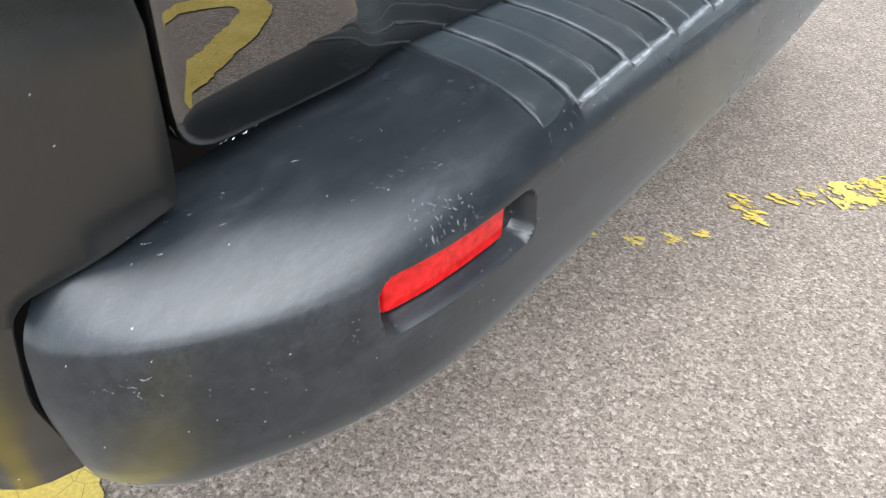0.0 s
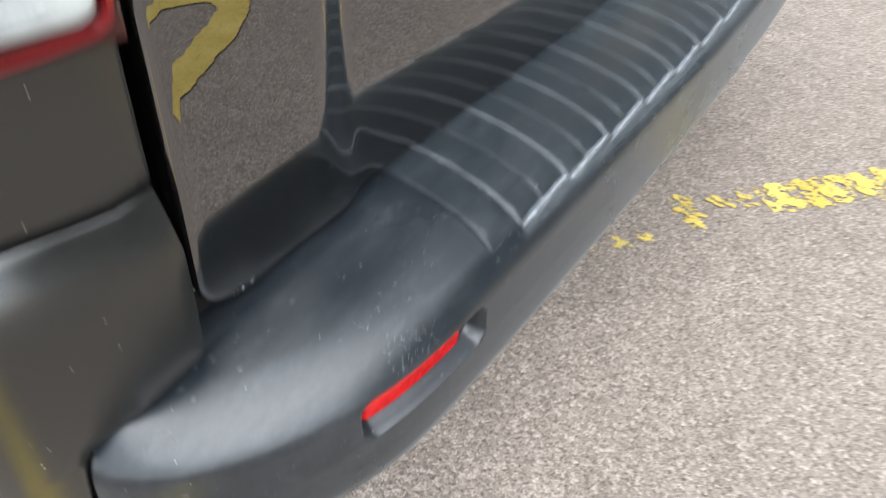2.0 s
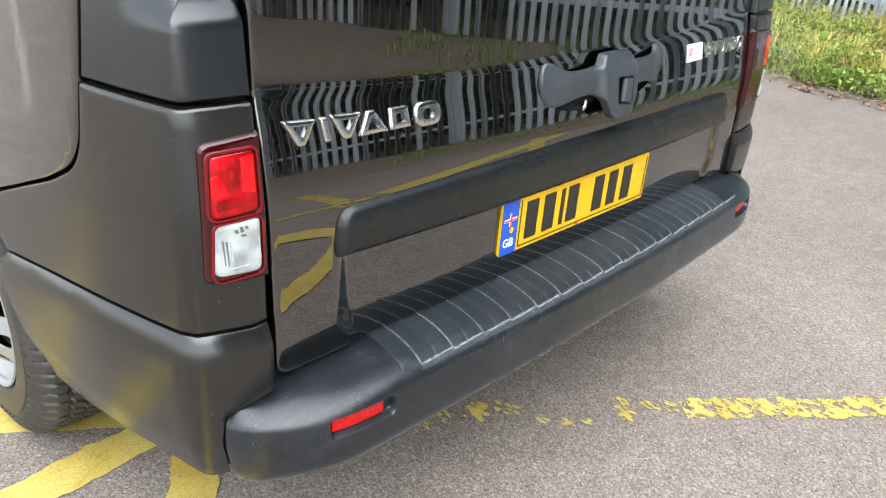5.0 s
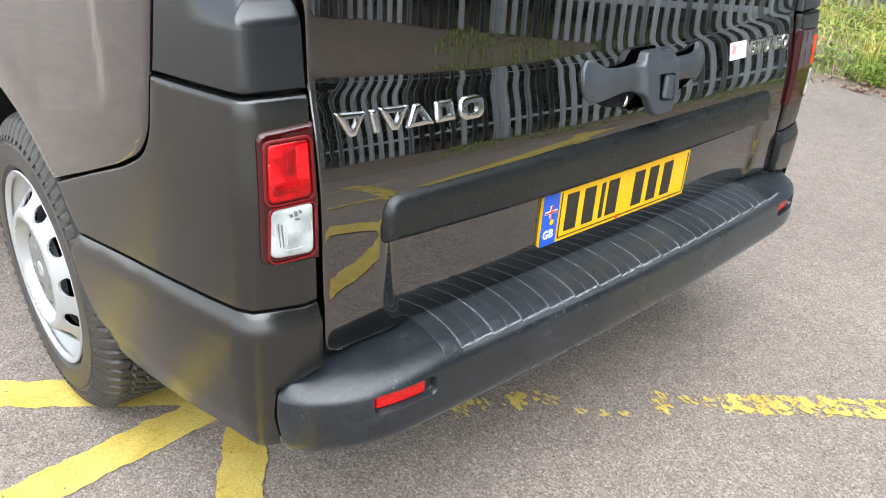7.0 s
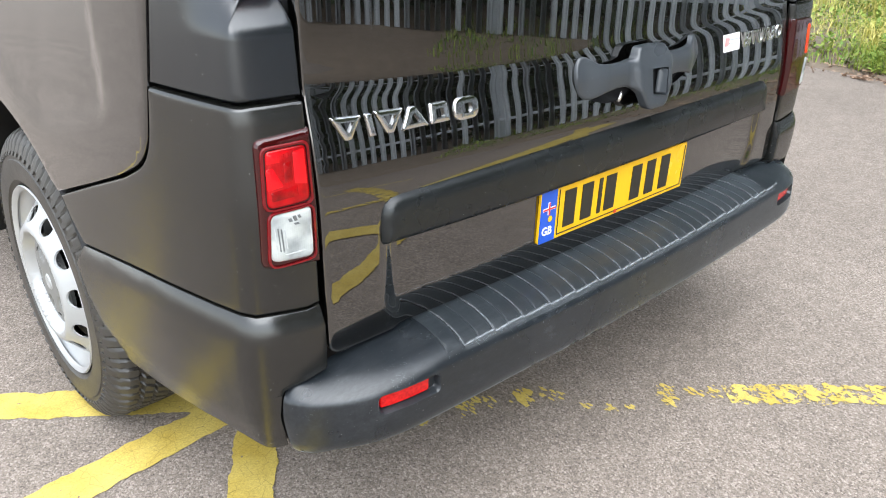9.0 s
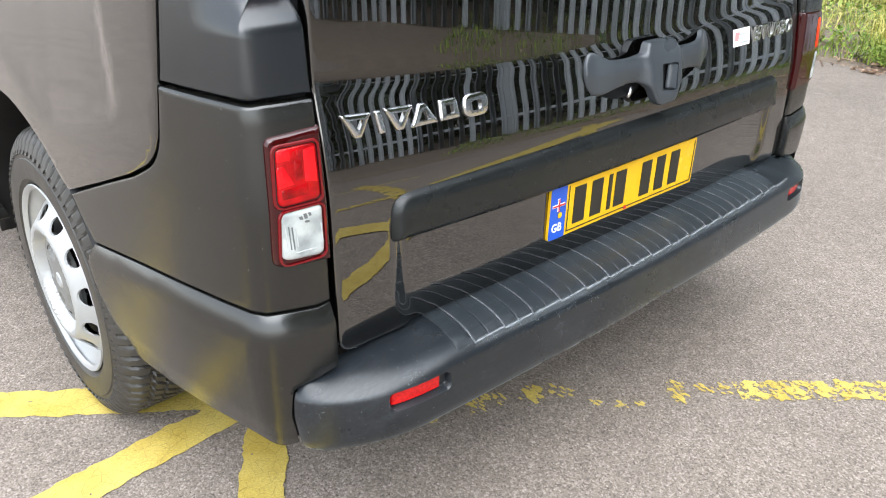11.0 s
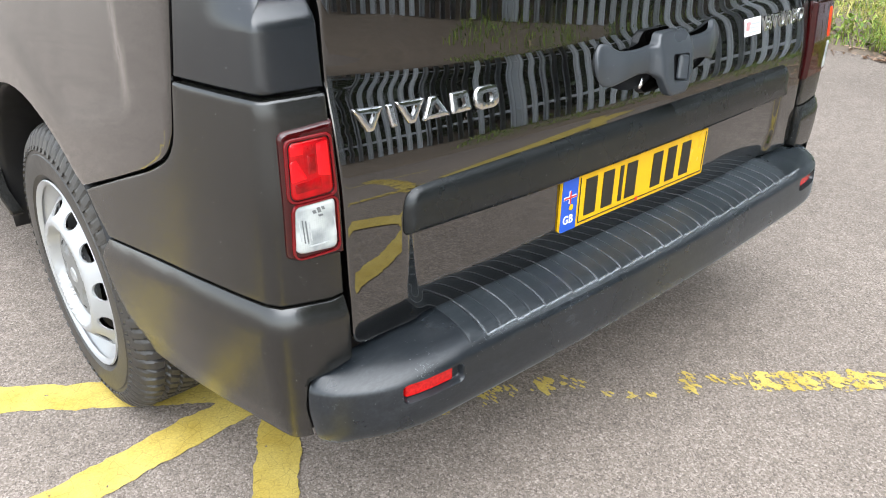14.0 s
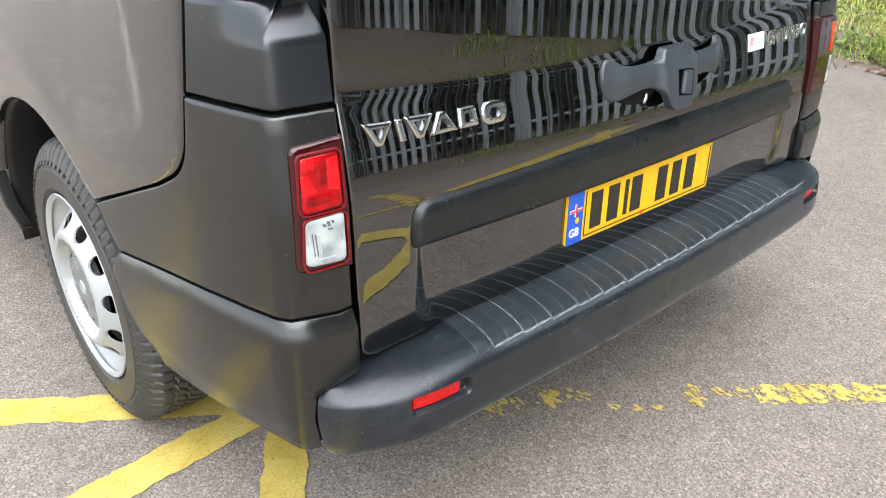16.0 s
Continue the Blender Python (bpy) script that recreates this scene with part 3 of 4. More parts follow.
        for corners, tone in ((((0.0150, 0.797), (0.0340, 0.801), (0.0330, 0.846), (0.0150, 0.848)), LENS_BRIGHT), (((0.0500, 0.800), (0.0740, 0.797), (0.0740, 0.826), (0.0640, 0.829)), LENS_BRIGHT), (((0.0520, 0.834), (0.0720, 0.834), (0.0710, 0.849), (0.0520, 0.850)), LENS_BRIGHT),
                              (((0.0300, 0.783), (0.0700, 0.781), (0.0700, 0.795), (0.0300, 0.799)), LENS_DEEP), (((0.0360, 0.806), (0.0490, 0.804), (0.0480, 0.832), (0.0360, 0.834)), LENS_DEEP), (((0.0380, 0.839), (0.0430, 0.839), (0.0430, 0.847), (0.0380, 0.847)), LENS_DEEP), (((0.0450, 0.839), (0.0490, 0.839), (0.0490, 0.846), (0.0450, 0.846)), LENS_DEEP)):
            facet = round_poly([(u, z, 0.003) for u, z in corners], 0.006)
            part("lens_moulding", panel(facet, lamp_where(0.0089), 0.02, 0.002, ((0, 0.0006), (0.0010, 0))), tone, lamp, "moulding in the red lens")

# closed upper body, roof and nose
def shell_ring(y):
    top = 1.95 - 0.04 * smooth(1.2, 0.2, y) - 0.72 * smooth(3.2, 4.35, y) - 0.22 * smooth(4.3, 4.95, y)
    wide = 0.862 - 0.05 * smooth(0.7, 0.3, y) - 0.16 * smooth(4.2, 4.95, y)
    low = 1.0 if y < 4.5 else 0.62
    tip = 0.11 * smooth(1.1, 1.9, top)
    pts = [(wide, low), (wide, min(1.15, top - 0.1)), (wide - tip * 0.45, low + (top - low) * 0.62), (wide - tip, top - 0.12), (wide - tip - 0.05, top - 0.035), (wide - tip - 0.2, top), (0.3, top + 0.02)]
    full = pts + [(-x, z) for x, z in pts[::-1]]
    return [(x, y, z) for x, z in full]


stations = [0.262, 0.28, 0.4, 0.8, 1.4, 2.0, 2.6, 3.1, 3.4, 3.7, 4.0, 4.3, 4.6, 4.8, 4.95]
verts, faces = [], []
n = 14
for y in stations:
    verts += shell_ring(y)
for k in range(len(stations) - 1):
    for i in range(n - 1):
        faces.append((k * n + i, k * n + i + 1, (k + 1) * n + i + 1, (k + 1) * n + i))
faces.append(tuple(range((len(stations) - 1) * n, len(stations) * n)))
part("roof_and_nose", mesh_of("roof_and_nose", verts, faces), PAINT, van)
bm = bmesh.new()
# Added black sheet: puts dark shade into the gaps round the tailgate.
box(bm, (-0.80, 0.250, 0.36), (0.80, 0.262, 1.90))
box(bm, (-0.66, 0.262, 0.44), (0.66, 4.8, 1.02))
part("underbody", bm, BLACK, van, "dark underbody with an added black sheet behind the tailgate gaps")
for mirror in (False, True):
    for hub_y in (REAR_ARCH, FRONT_HUB):
        sx = 1 if mirror else -1
        prof = [(0.60, 0.40), (0.915, 0.430), (0.932, 0.430)]
        v, f = [], []
        for k in range(33):
            a = radians(-6 + 174 * k / 32)
            v += [(sx * x, hub_y + r * math.cos(a), 0.345 + r * math.sin(a)) for x, r in prof]
        for k in range(32):
            for i in range(2):
                f.append((k * 3 + i, k * 3 + i + 1, k * 3 + i + 4, k * 3 + i + 3))
        lin = part("arch_liner", mesh_of("arch_liner", v, f), BLACK, van, "black plastic wheel arch liner")
        mod = lin.modifiers.new("thick", "SOLIDIFY")
        mod.thickness = 0.006

# ---- tailgate ----


def lean_table():
    """How far the skin leans forward with height above 0.45, below its ridge."""
    y, out = 0.0, []
    for k in range(500):
        z = 0.45 + 0.001 * k
        y += 0.001 * (0.024 * smooth(0.50, 0.68, z) - 0.002 + 0.9 * max(0.0, z - 0.72) + 0.045 * smooth(0.745, 0.775, z))
        out.append(y)
    return out


LEAN = lean_table()


def tail_skin(x, z):
    """Skin of the tailgate: gently bowed, with a ridge over the badge line."""
    ridge = 0.880 + 0.030 * (x / 0.70) ** 2
    k = (z - ridge) / 0.007
    low = z - 0.007 * (math.log1p(math.exp(k)) if k < 30 else k)
    y = LEAN[max(0, min(499, int((low - 0.45) * 1000)))]
    k = (low - 0.45) * 1000 - int((low - 0.45) * 1000)
    if 0 <= low - 0.45 < 0.498:
        a = int((low - 0.45) * 1000)
        y = LEAN[a] * (1 - k) + LEAN[a + 1] * k
    return 0.1787 + 0.0105 * (x / 0.745) ** 2 + y + 0.004 * max(0.0, z - ridge)


def tail_where(x, z, d):
    y = tail_skin(x, z)
    y += (0.003 + 0.005 * smooth(0.30, 0.58, abs(x))) * smooth(0.640, 0.606, abs(x) + 0.02 * smooth(0.56, 0.50, z)) * smooth(0.70, 0.68, z)
    return (x, y + d, z)


out = round_poly([(-0.748, 0.492, 0.028), (0.734, 0.492, 0.030), (0.734, 1.90, 0.05), (-0.748, 1.90, 0.05)], 0.02)
xs = sorted({round(-0.735 + 0.03 * k, 4) for k in range(50)} | {s * v for s in (-1, 1) for v in (0.585, 0.595, 0.602, 0.607, 0.612, 0.617, 0.622, 0.627, 0.632, 0.638, 0.645)})
zs = [0.50 + 0.008 * k for k in range(69)] + [1.08 + 0.06 * k for k in range(14)]
CUPS = [[Vector((0.044 + sx * 0.112 + 0.084 * math.cos(2 * math.pi * k / 40), 0.826 + 0.010 * sx * math.cos(2 * math.pi * k / 40) + 0.036 * math.sin(2 * math.pi * k / 40))) for k in range(40)] for sx in (-1, 1)]
tailgate = part("tailgate", panel(out, tail_where, 0.02, 0.02, ((0, 0.005), (0.001, 0.002), (0.003, 0.0004), (0.006, 0)), xs, zs, holes=CUPS), PAINT, van, "glossy brown metallic tailgate")


def paint_chips(count, seed):
    """Bare pale chips along the lower edge and corner of the tailgate."""
    rng = random.Random(seed)
    verts, faces = [], []
    for _ in range(count):
        x = -0.726 + abs(rng.gauss(0, 0.016))
        z, w = 0.4935 + abs(rng.gauss(0, 0.0012)), rng.uniform(0.0002, 0.00045)
        b = len(verts)
        for k in range(7):
            a, d = 2 * math.pi * k / 7, w * rng.uniform(0.5, 1.3)
            verts.append(tail_where(x + 1.7 * d * math.cos(a), z + d * math.sin(a), -0.0003))
        faces.append(tuple(range(b, b + 7)))
    return mesh_of("paint_chips", verts, faces)


tagged(part("paint_chips", paint_chips(10, 9), WHITE, tailgate, "pale chips in the paint"), "pale chips in the paint", kind="stuff")

# plastic strip over the number plate
STRIP_OUT = round_poly([(-0.640, 0.655, 0.010), (-0.30, 0.648, 0), (0.640, 0.646, 0.010), (0.640, 0.736, 0.045), (-0.640, 0.736, 0.045)], 0.012)


def strip_where(x, z, d):
    return (x, 0.160 + 0.0135 * (x / 0.64) ** 2 + 0.05 * (z - 0.66) + d, z)


part("trim_strip", panel(STRIP_OUT, strip_where, 0.02, 0.055, ((0, 0.022), (0.002, 0.013), (0.006, 0.006), (0.011, 0.002), (0.016, 0.0))), STRIP, tailgate, "dark grey plastic trim strip")

# handle with two finger wings over two cups
HX = 0.048
half = [(0.044, 0.897), (0.053, 0.889), (0.060, 0.876), (0.090, 0.871), (0.130, 0.871), (0.170, 0.876), (0.196, 0.893), (0.212, 0.892), (0.224, 0.872), (0.225, 0.842), (0.218, 0.822), (0.202, 0.806), (0.184, 0.805), (0.154, 0.816), (0.116, 0.821), (0.080, 0.819), (0.058, 0.808), (0.048, 0.790), (0.037, 0.771), (0.026, 0.763)]
half = [(0.96 * x, 0.83 + 0.92 * (z - 0.83)) for x, z in half]
full = [(HX + x, z, 0.012) for x, z in half] + [(HX - x, z, 0.012) for x, z in half[::-1]]
LATCH = round_poly([(HX - 0.018, 0.797, 0.006), (HX + 0.034, 0.790, 0.006), (HX + 0.040, 0.846, 0.006), (HX - 0.018, 0.850, 0.006)], 0.006)


def handle_where(x, z, d):
    a = abs(x - HX)
    return (x, 0.168 + 0.020 * smooth(0.130, 0.208, a) ** 1.5 + 0.25 * max(0.0, z - 0.850) - (0.008 + 0.17 * max(0.0, 0.885 - z)) * smooth(0.078, 0.050, a) + d * (0.42 + 0.22 * smooth(0.070, 0.056, a)), z)


part("tailgate_handle", panel(round_poly(full, 0.006), handle_where, 0.007, 0.032, ((0, 0.0085), (0.001, 0.0045), (0.003, 0.0016), (0.0065, 0.0)), holes=(LATCH,)), HANDLE, tailgate, "dark grey plastic tailgate handle")
box_part = bmesh.new()
box(box_part, (HX - 0.036, 0.180, 0.800), (HX + 0.036, 0.215, 0.850))
bevel(box_part, 0.006)
part("handle_block", box_part, BLACK, tailgate, "dark block behind the handle")
for cup in CUPS:
    def bowl(x, z, d, cup=cup):
        c = sum(cup, Vector((0, 0))) / len(cup)
        r = math.hypot((x - c.x) / 0.090, (z - c.y) / 0.040)
        return (x, tail_skin(x, z) + 0.004 + 0.030 * smooth(1.0, 0.5, r) + d, z)
    part("finger_cup", panel(inset_loop(cup, -0.004), bowl, 0.012, 0.003, ((0, 0.0),)), BLACK, tailgate, "black recessed finger cup")
part("latch_back", panel(inset_loop(LATCH, -0.006), lambda x, z, d: (x, handle_where(x, z, 0)[1] + 0.018 + d, z), 0.01, 0.003, ((0, 0.0),)), BLACK, tailgate, "dark latch opening")
out = round_poly([(HX + 0.008, 0.796, 0.005), (HX + 0.031, 0.793, 0.005), (HX + 0.037, 0.842, 0.005), (HX + 0.016, 0.845, 0.005)], 0.006)
part("latch_lever", panel(out, lambda x, z, d: (x, handle_where(x, z, 0)[1] + 0.010 - 0.35 * (x - HX) + d, z), 0.01, 0.006, ((0, 0.003), (0.003, 0))), HANDLE, tailgate, "grey latch lever")
bm = bmesh.new()
bmesh.ops.create_uvsphere(bm, u_segments=12, v_segments=8, radius=0.010, matrix=Matrix.Translation((HX - 0.075, tail_skin(-0.05, 0.80) - 0.002, 0.796)) @ Matrix.Rotation(0.4, 4, "Y") @ Matrix.Diagonal((0.5, 0.5, 1.2, 1)))
part("lock_cylinder", bm, CHROME, tailgate, "small chrome lock cylinder")

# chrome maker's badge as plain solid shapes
BADGE = [[(-0.713, 0.873), (-0.692, 0.836), (-0.680, 0.836), (-0.658, 0.869)], [(-0.653, 0.869), (-0.648, 0.834), (-0.635, 0.834), (-0.640, 0.869)], [(-0.636, 0.870), (-0.615, 0.833), (-0.602, 0.833), (-0.580, 0.867)],
         [(-0.588, 0.832), (-0.532, 0.832), (-0.556, 0.866), (-0.570, 0.866)], [(-0.528, 0.831), (-0.486, 0.831), (-0.492, 0.864), (-0.528, 0.864)], [(-0.478, 0.826), (-0.422, 0.826), (-0.422, 0.864), (-0.478, 0.864)]]
for k, corners in enumerate(BADGE):
    out = round_poly([(x, z, 0.018 if k == 5 else 0.003) for x, z in corners], 0.004)
    ring = out if signed_area(out) > 0 else out[::-1]
    middle = sum(ring, Vector((0, 0))) / len(ring)
    hollow = [] if k == 1 else [[middle.lerp(p, 0.42) for p in ring]]
    part("badge_block", panel(out, lambda x, z, d: (x, tail_skin(x, z) - 0.0045 + d, z), 0.01, 0.006, ((0, 0.004), (0.0012, 0.0012), (0.003, 0.0)), holes=hollow), CHROME, tailgate, "chrome badge block")

# white sticker and engine badge
out = round_poly([(0.390, 0.829, 0.002), (0.468, 0.829, 0.002), (0.468, 0.868, 0.002), (0.390, 0.868, 0.002)], 0.01)
stick = part("sticker", panel(out, lambda x, z, d: (x, tail_skin(x, z) - 0.001 + d, z), 0.02, 0.001, ((0, 0.0),)), WHITE, tailgate, "white sticker with faded print")


def flat_text(word, size, material, parent, place, name, label, stretch=1.0, thick=0.002):
    cu = bpy.data.curves.new(name, "FONT")
    cu.body, cu.size, cu.extrude, cu.bevel_depth, cu.space_character = word, size, thick, 0.0006, 1.05
    tmp = new("text_tmp", cu)
    bpy.context.view_layer.update()
    me = bpy.data.meshes.new_from_object(tmp.evaluated_get(bpy.context.evaluated_depsgraph_get()))
    bpy.data.objects.remove(tmp)
    bpy.data.curves.remove(cu)
    me.name = name
    for v in me.vertices:
        v.co = place(v.co.x * stretch, v.co.y, v.co.z)
    me.materials.clear()
    return part(name, me, material, parent, label)


flat_text("BITURBO", 0.050, CHROME, tailgate, lambda x, z, d: (0.484 + x, tail_skin(0.484 + x, 0.85) - 0.002 - d, 0.831 + z), "engine_badge", "chrome engine badge lettering", 1.0)
for k, (x0, w, z0, h) in enumerate(((0.396, 0.014, 0.842, 0.020), (0.416, 0.046, 0.854, 0.004), (0.416, 0.038, 0.845, 0.004), (0.416, 0.042, 0.836, 0.003))):
    bm = bmesh.new()
    box(bm, (x0, tail_skin(x0, z0) - 0.0022, z0), (x0 + w, tail_skin(x0, z0) - 0.0006, z0 + h))
    part("print_bar", bm, STICKER_PINK if k == 0 else PALE_STEEL, tailgate)

# ---- number plate ----


def flat_bar(name, x0, x1, z0, z1, y, material, parent, label="", thick=0.0012):
    bm = bmesh.new()
    box(bm, (x0, y - thick, z0), (x1, y, z1))
    return part(name, bm, material, parent, label)


PY = 0.177
out = round_poly([(-0.26, 0.541, 0.006), (0.26, 0.541, 0.006), (0.26, 0.652, 0.006), (-0.26, 0.652, 0.006)], 0.02)
plate = part("number_plate", panel(out, lambda x, z, d: (x, PY + d, z), 0.05, 0.006, ((0, 0.001), (0.001, 0))), PLATE_YELLOW, van, "yellow rear number plate with a blue band")
out = round_poly([(-0.2595, 0.5415, 0.006), (-0.212, 0.5415, 0), (-0.212, 0.6515, 0), (-0.2595, 0.6515, 0.006)], 0.02)
part("blue_band", panel(out, lambda x, z, d: (x, PY - 0.0008 + d, z), 0.03, 0.0008, ((0, 0),)), PLATE_BLUE, plate, "blue country band")
bm = bmesh.new()
box(bm, (-0.245, PY + 0.005, 0.550), (0.245, PY + 0.016, 0.66))
part("plate_base", bm, BLACK, plate, "black plate mount")
for k, x0 in enumerate((-0.188, -0.132, -0.076, -0.052, 0.042, 0.098, 0.154)):
    w = (0.036, 0.036, 0.012, 0.036, 0.036, 0.034, 0.036)[k]
    flat_bar("character_bar", x0, x0 + w, 0.560, 0.638, PY - 0.0004, PLATE_BLACK, plate)
for x0, x1, z0, z1 in ((-0.206, 0.252, 0.5485, 0.5505), (0.250, 0.252, 0.5505, 0.645), (-0.206, -0.204, 0.5505, 0.645)):
    flat_bar("border_line", x0, x1, z0, z1, PY - 0.0003, PLATE_BLACK, plate)
flat_bar("maker_mark", -0.012, -0.004, 0.5445, 0.5525, PY - 0.001, PLATE_RED, plate, "small red maker's mark")
flat_text("GB", 0.024, WHITE, plate, lambda x, z, d: (-0.2525 + x, PY - 0.0014 - d * 0.2, 0.558 + z), "country_letters", "white letters", 0.95)
plate.matrix_basis = Matrix.Translation((-0.26, PY, 0.59)) @ Matrix.Rotation(0.013, 4, "Y") @ Matrix.Translation((0.26, -PY, -0.59))
# flag on the band: blue field, white and red crosses
for x0, x1, z0, z1, mat, up in ((-0.254, -0.218, 0.6095, 0.6155, WHITE, 0.0010), (-0.2390, -0.2330, 0.600, 0.626, WHITE, 0.0010), (-0.254, -0.218, 0.611, 0.614, PLATE_RED, 0.0020), (-0.2375, -0.2345, 0.600, 0.626, PLATE_RED, 0.0020)):
    flat_bar("flag_bar", x0, x1, z0, z1, PY - up, mat, plate)
bm = bmesh.new()
bmesh.ops.create_circle(bm, cap_ends=True, segments=16, radius=0.0065, matrix=Matrix.Translation((-0.231, PY - 0.002, 0.591)) @ Matrix.Rotation(radians(90), 4, "X"))
part("band_emblem", bm, PLATE_YELLOW, plate, "round yellow emblem")

# ---- rear bumper ----
RIDGE = [(-0.823, 0.192), (-0.817, 0.178), (-0.800, 0.158), (-0.772, 0.138), (-0.737, 0.121), (-0.70, 0.109), (-0.655, 0.102), (-0.58, 0.098), (-0.46, 0.093), (-0.30, 0.087), (-0.15, 0.083), (0.0, 0.082)]
RIDGE = [Vector(p) for p in RIDGE]
half_line = spline(RIDGE, 6)
full_line = half_line + [Vector((-p.x, p.y)) for p in half_line[::-1][1:]]


def ridge_y(x):
    x = -abs(x)
    for a, b in zip(half_line, half_line[1:]):
        if a.x <= x <= b.x:
            return a.y + (b.y - a.y) * (x - a.x) / max(1e-9, b.x - a.x)
    return half_line[0].y


POCKET = (0.605, 0.716, 0.4205, 0.4518)


def pocket_gap(x, z):
    """Distance from the rounded outline of the reflector's pocket, negative inside."""
    cx, cz = (POCKET[0] + POCKET[1]) / 2, (POCKET[2] + POCKET[3]) / 2
    r = 0.009
    dx, dz = abs(x - cx) - (POCKET[1] - POCKET[0]) / 2 + r, abs(z - cz) - (POCKET[3] - POCKET[2]) / 2 + r
    return math.hypot(max(dx, 0), max(dz, 0)) + min(max(dx, dz), 0) - r


xs = sorted({round(p.x, 4) for p in full_line} | {round(s * (0.590 + 0.0016 * k), 4) for s in (-1, 1) for k in range(84)} | {round(-0.575 + 0.023 * k, 4) for k in range(51)})
FACE = [(0.0, 0.4755), (0.004, 0.4735), (0.0075, 0.471), (0.0115, 0.467), (0.0155, 0.4625), (0.0172, 0.459), (0.0178, 0.457), (0.0182, 0.455), (0.0184, 0.4535)] + [(0.0186 + 0.0028 * k / 22, 0.4525 - 0.0016 * k) for k in range(23)] + [(0.0216, 0.412), (0.022, 0.40), (0.0225, 0.385), (0.021, 0.374), (0.016, 0.365), (0.006, 0.359), (-0.010, 0.356), (-0.05, 0.354)]
TOP = 18


def bumper_point(x, o, z):
    """Point of the bumper face: o metres out from the ridge line; the ridge is softer towards the ends."""
    end = smooth(0.70, 0.815, abs(x))
    soft = smooth(0.62, 0.77, abs(x))
    y = ridge_y(x)
    e = 0.004
    dy = (ridge_y(x + e) - ridge_y(x - e)) / (2 * e) if abs(x) < 0.818 else math.copysign(2.2, x)
    n = Vector((dy, -1)).normalized()
    o -= 0.012 * smooth(0.53, 0.74, abs(x)) * smooth(0.826, 0.80, abs(x)) * (1 - smooth(0.0, 0.018, o)) * (o >= 0)
    if o > -0.016:
        near = smooth(0.425, 0.468, z)
        z -= soft * 0.0022 * math.exp(-abs(o - 0.004) / 0.022) * near
        o -= soft * 0.0035 * smooth(0.445, 0.470, z) * min(1.0, max(0.0, o / 0.0075))
    low = smooth(0.43, 0.356, z) * smooth(0.775, 0.82, abs(x))
    z = z - 0.014 * low
    x -= math.copysign(0.012 * low, x)
    o -= 0.014 * smooth(0.0015, -0.0025, pocket_gap(abs(x), z))
    return (x + n.x * o, y + n.y * o, z)


def inner_edge(x):
    """Front edge of the step surface, under the tailgate and the corner panels."""
    a = abs(x)
    return 0.208 - 0.004 * smooth(0.70, 0.80, a), 0.485 - 0.006 * smooth(0.66, 0.76, a) - 0.009 * smooth(0.76, 0.815, a)


def step_z(v):
    """Height of the step: rolls up from the ridge and flattens towards the body."""
    return 0.4755 + 0.0125 * (1 - (1 - v) ** 3)


def step_row(x):
    """Points from under the body out to the ridge, then down the face."""
    out = []
    yi, zi = inner_edge(x)
    r = Vector(bumper_point(x, 0.0, 0.4755))
    raw = Vector((r.x, r.y, 0.4755))
    b = Vector((x, max(yi, raw.y + 0.003), zi))
    soft = smooth(0.62, 0.77, abs(x))
    cap = smooth(0.575, 0.67, abs(x))
    for k in range(TOP):
        t = (k / TOP) ** 0.8
        p = b.lerp(raw, t)
        d = (p - raw).length
        rolled = p.z + step_z(1 - t) - 0.4755 - 0.0095 * (1 - t) - soft * 0.0022 * math.exp(-(d + 0.004) / 0.022)
        flat = b.z - 0.003 + (0.4775 - b.z + 0.003) * t - 0.0040 * math.exp(-d / 0.009)
        p.z = rolled + (flat - rolled) * cap * 0.72
        out.append(p)
    return out + [bumper_point(x, o, z) for o, z in FACE]


def bumper_mesh():
    verts, faces = [], []
    n = len(FACE) + TOP
    for x in xs:
        verts += step_row(x)
    for k in range(len(xs) - 1):
        for i in range(n - 1):
            faces.append((k * n + i, k * n + i + 1, (k + 1) * n + i + 1, (k + 1) * n + i))
    m = (len(xs) - 1) * n
    faces.append(tuple(range(n - 1, -1, -1)))
    faces.append(tuple(range(m, m + n)))
    grid = np.array([tuple(v) for v in verts]).reshape(len(xs), n, 3)
    blend = np.array([smooth(0.60, 0.66, abs(x)) for x in xs])[1:-1, None, None] * np.array([smooth(0.4535, 0.458, z) if i >= TOP else 1.0 for i, z in enumerate([0.0] * TOP + [z for o, z in FACE])])[None, 1:-1, None]
    for _ in range(6):
        mean = (grid[:-2, 1:-1] + grid[2:, 1:-1]) * 0.15 + (grid[1:-1, :-2] + grid[1:-1, 2:]) * 0.35
        grid[1:-1, 1:-1] += 0.6 * blend * (mean - grid[1:-1, 1:-1])
    me = mesh_of("rear_bumper", grid.reshape(-1, 3).tolist(), faces)
    me.materials.append(BUMPER)
    me.materials.append(PAD)
    for k, poly in enumerate(me.polygons):
        inner = abs(poly.center.x) < 0.535
        poly.material_index = 1 if inner and k < (len(xs) - 1) * (n - 1) and k % (n - 1) < TOP + 3 else 0
    return me


bumper = part("rear_bumper", bumper_mesh(), BUMPER, van, "scuffed black plastic rear bumper")


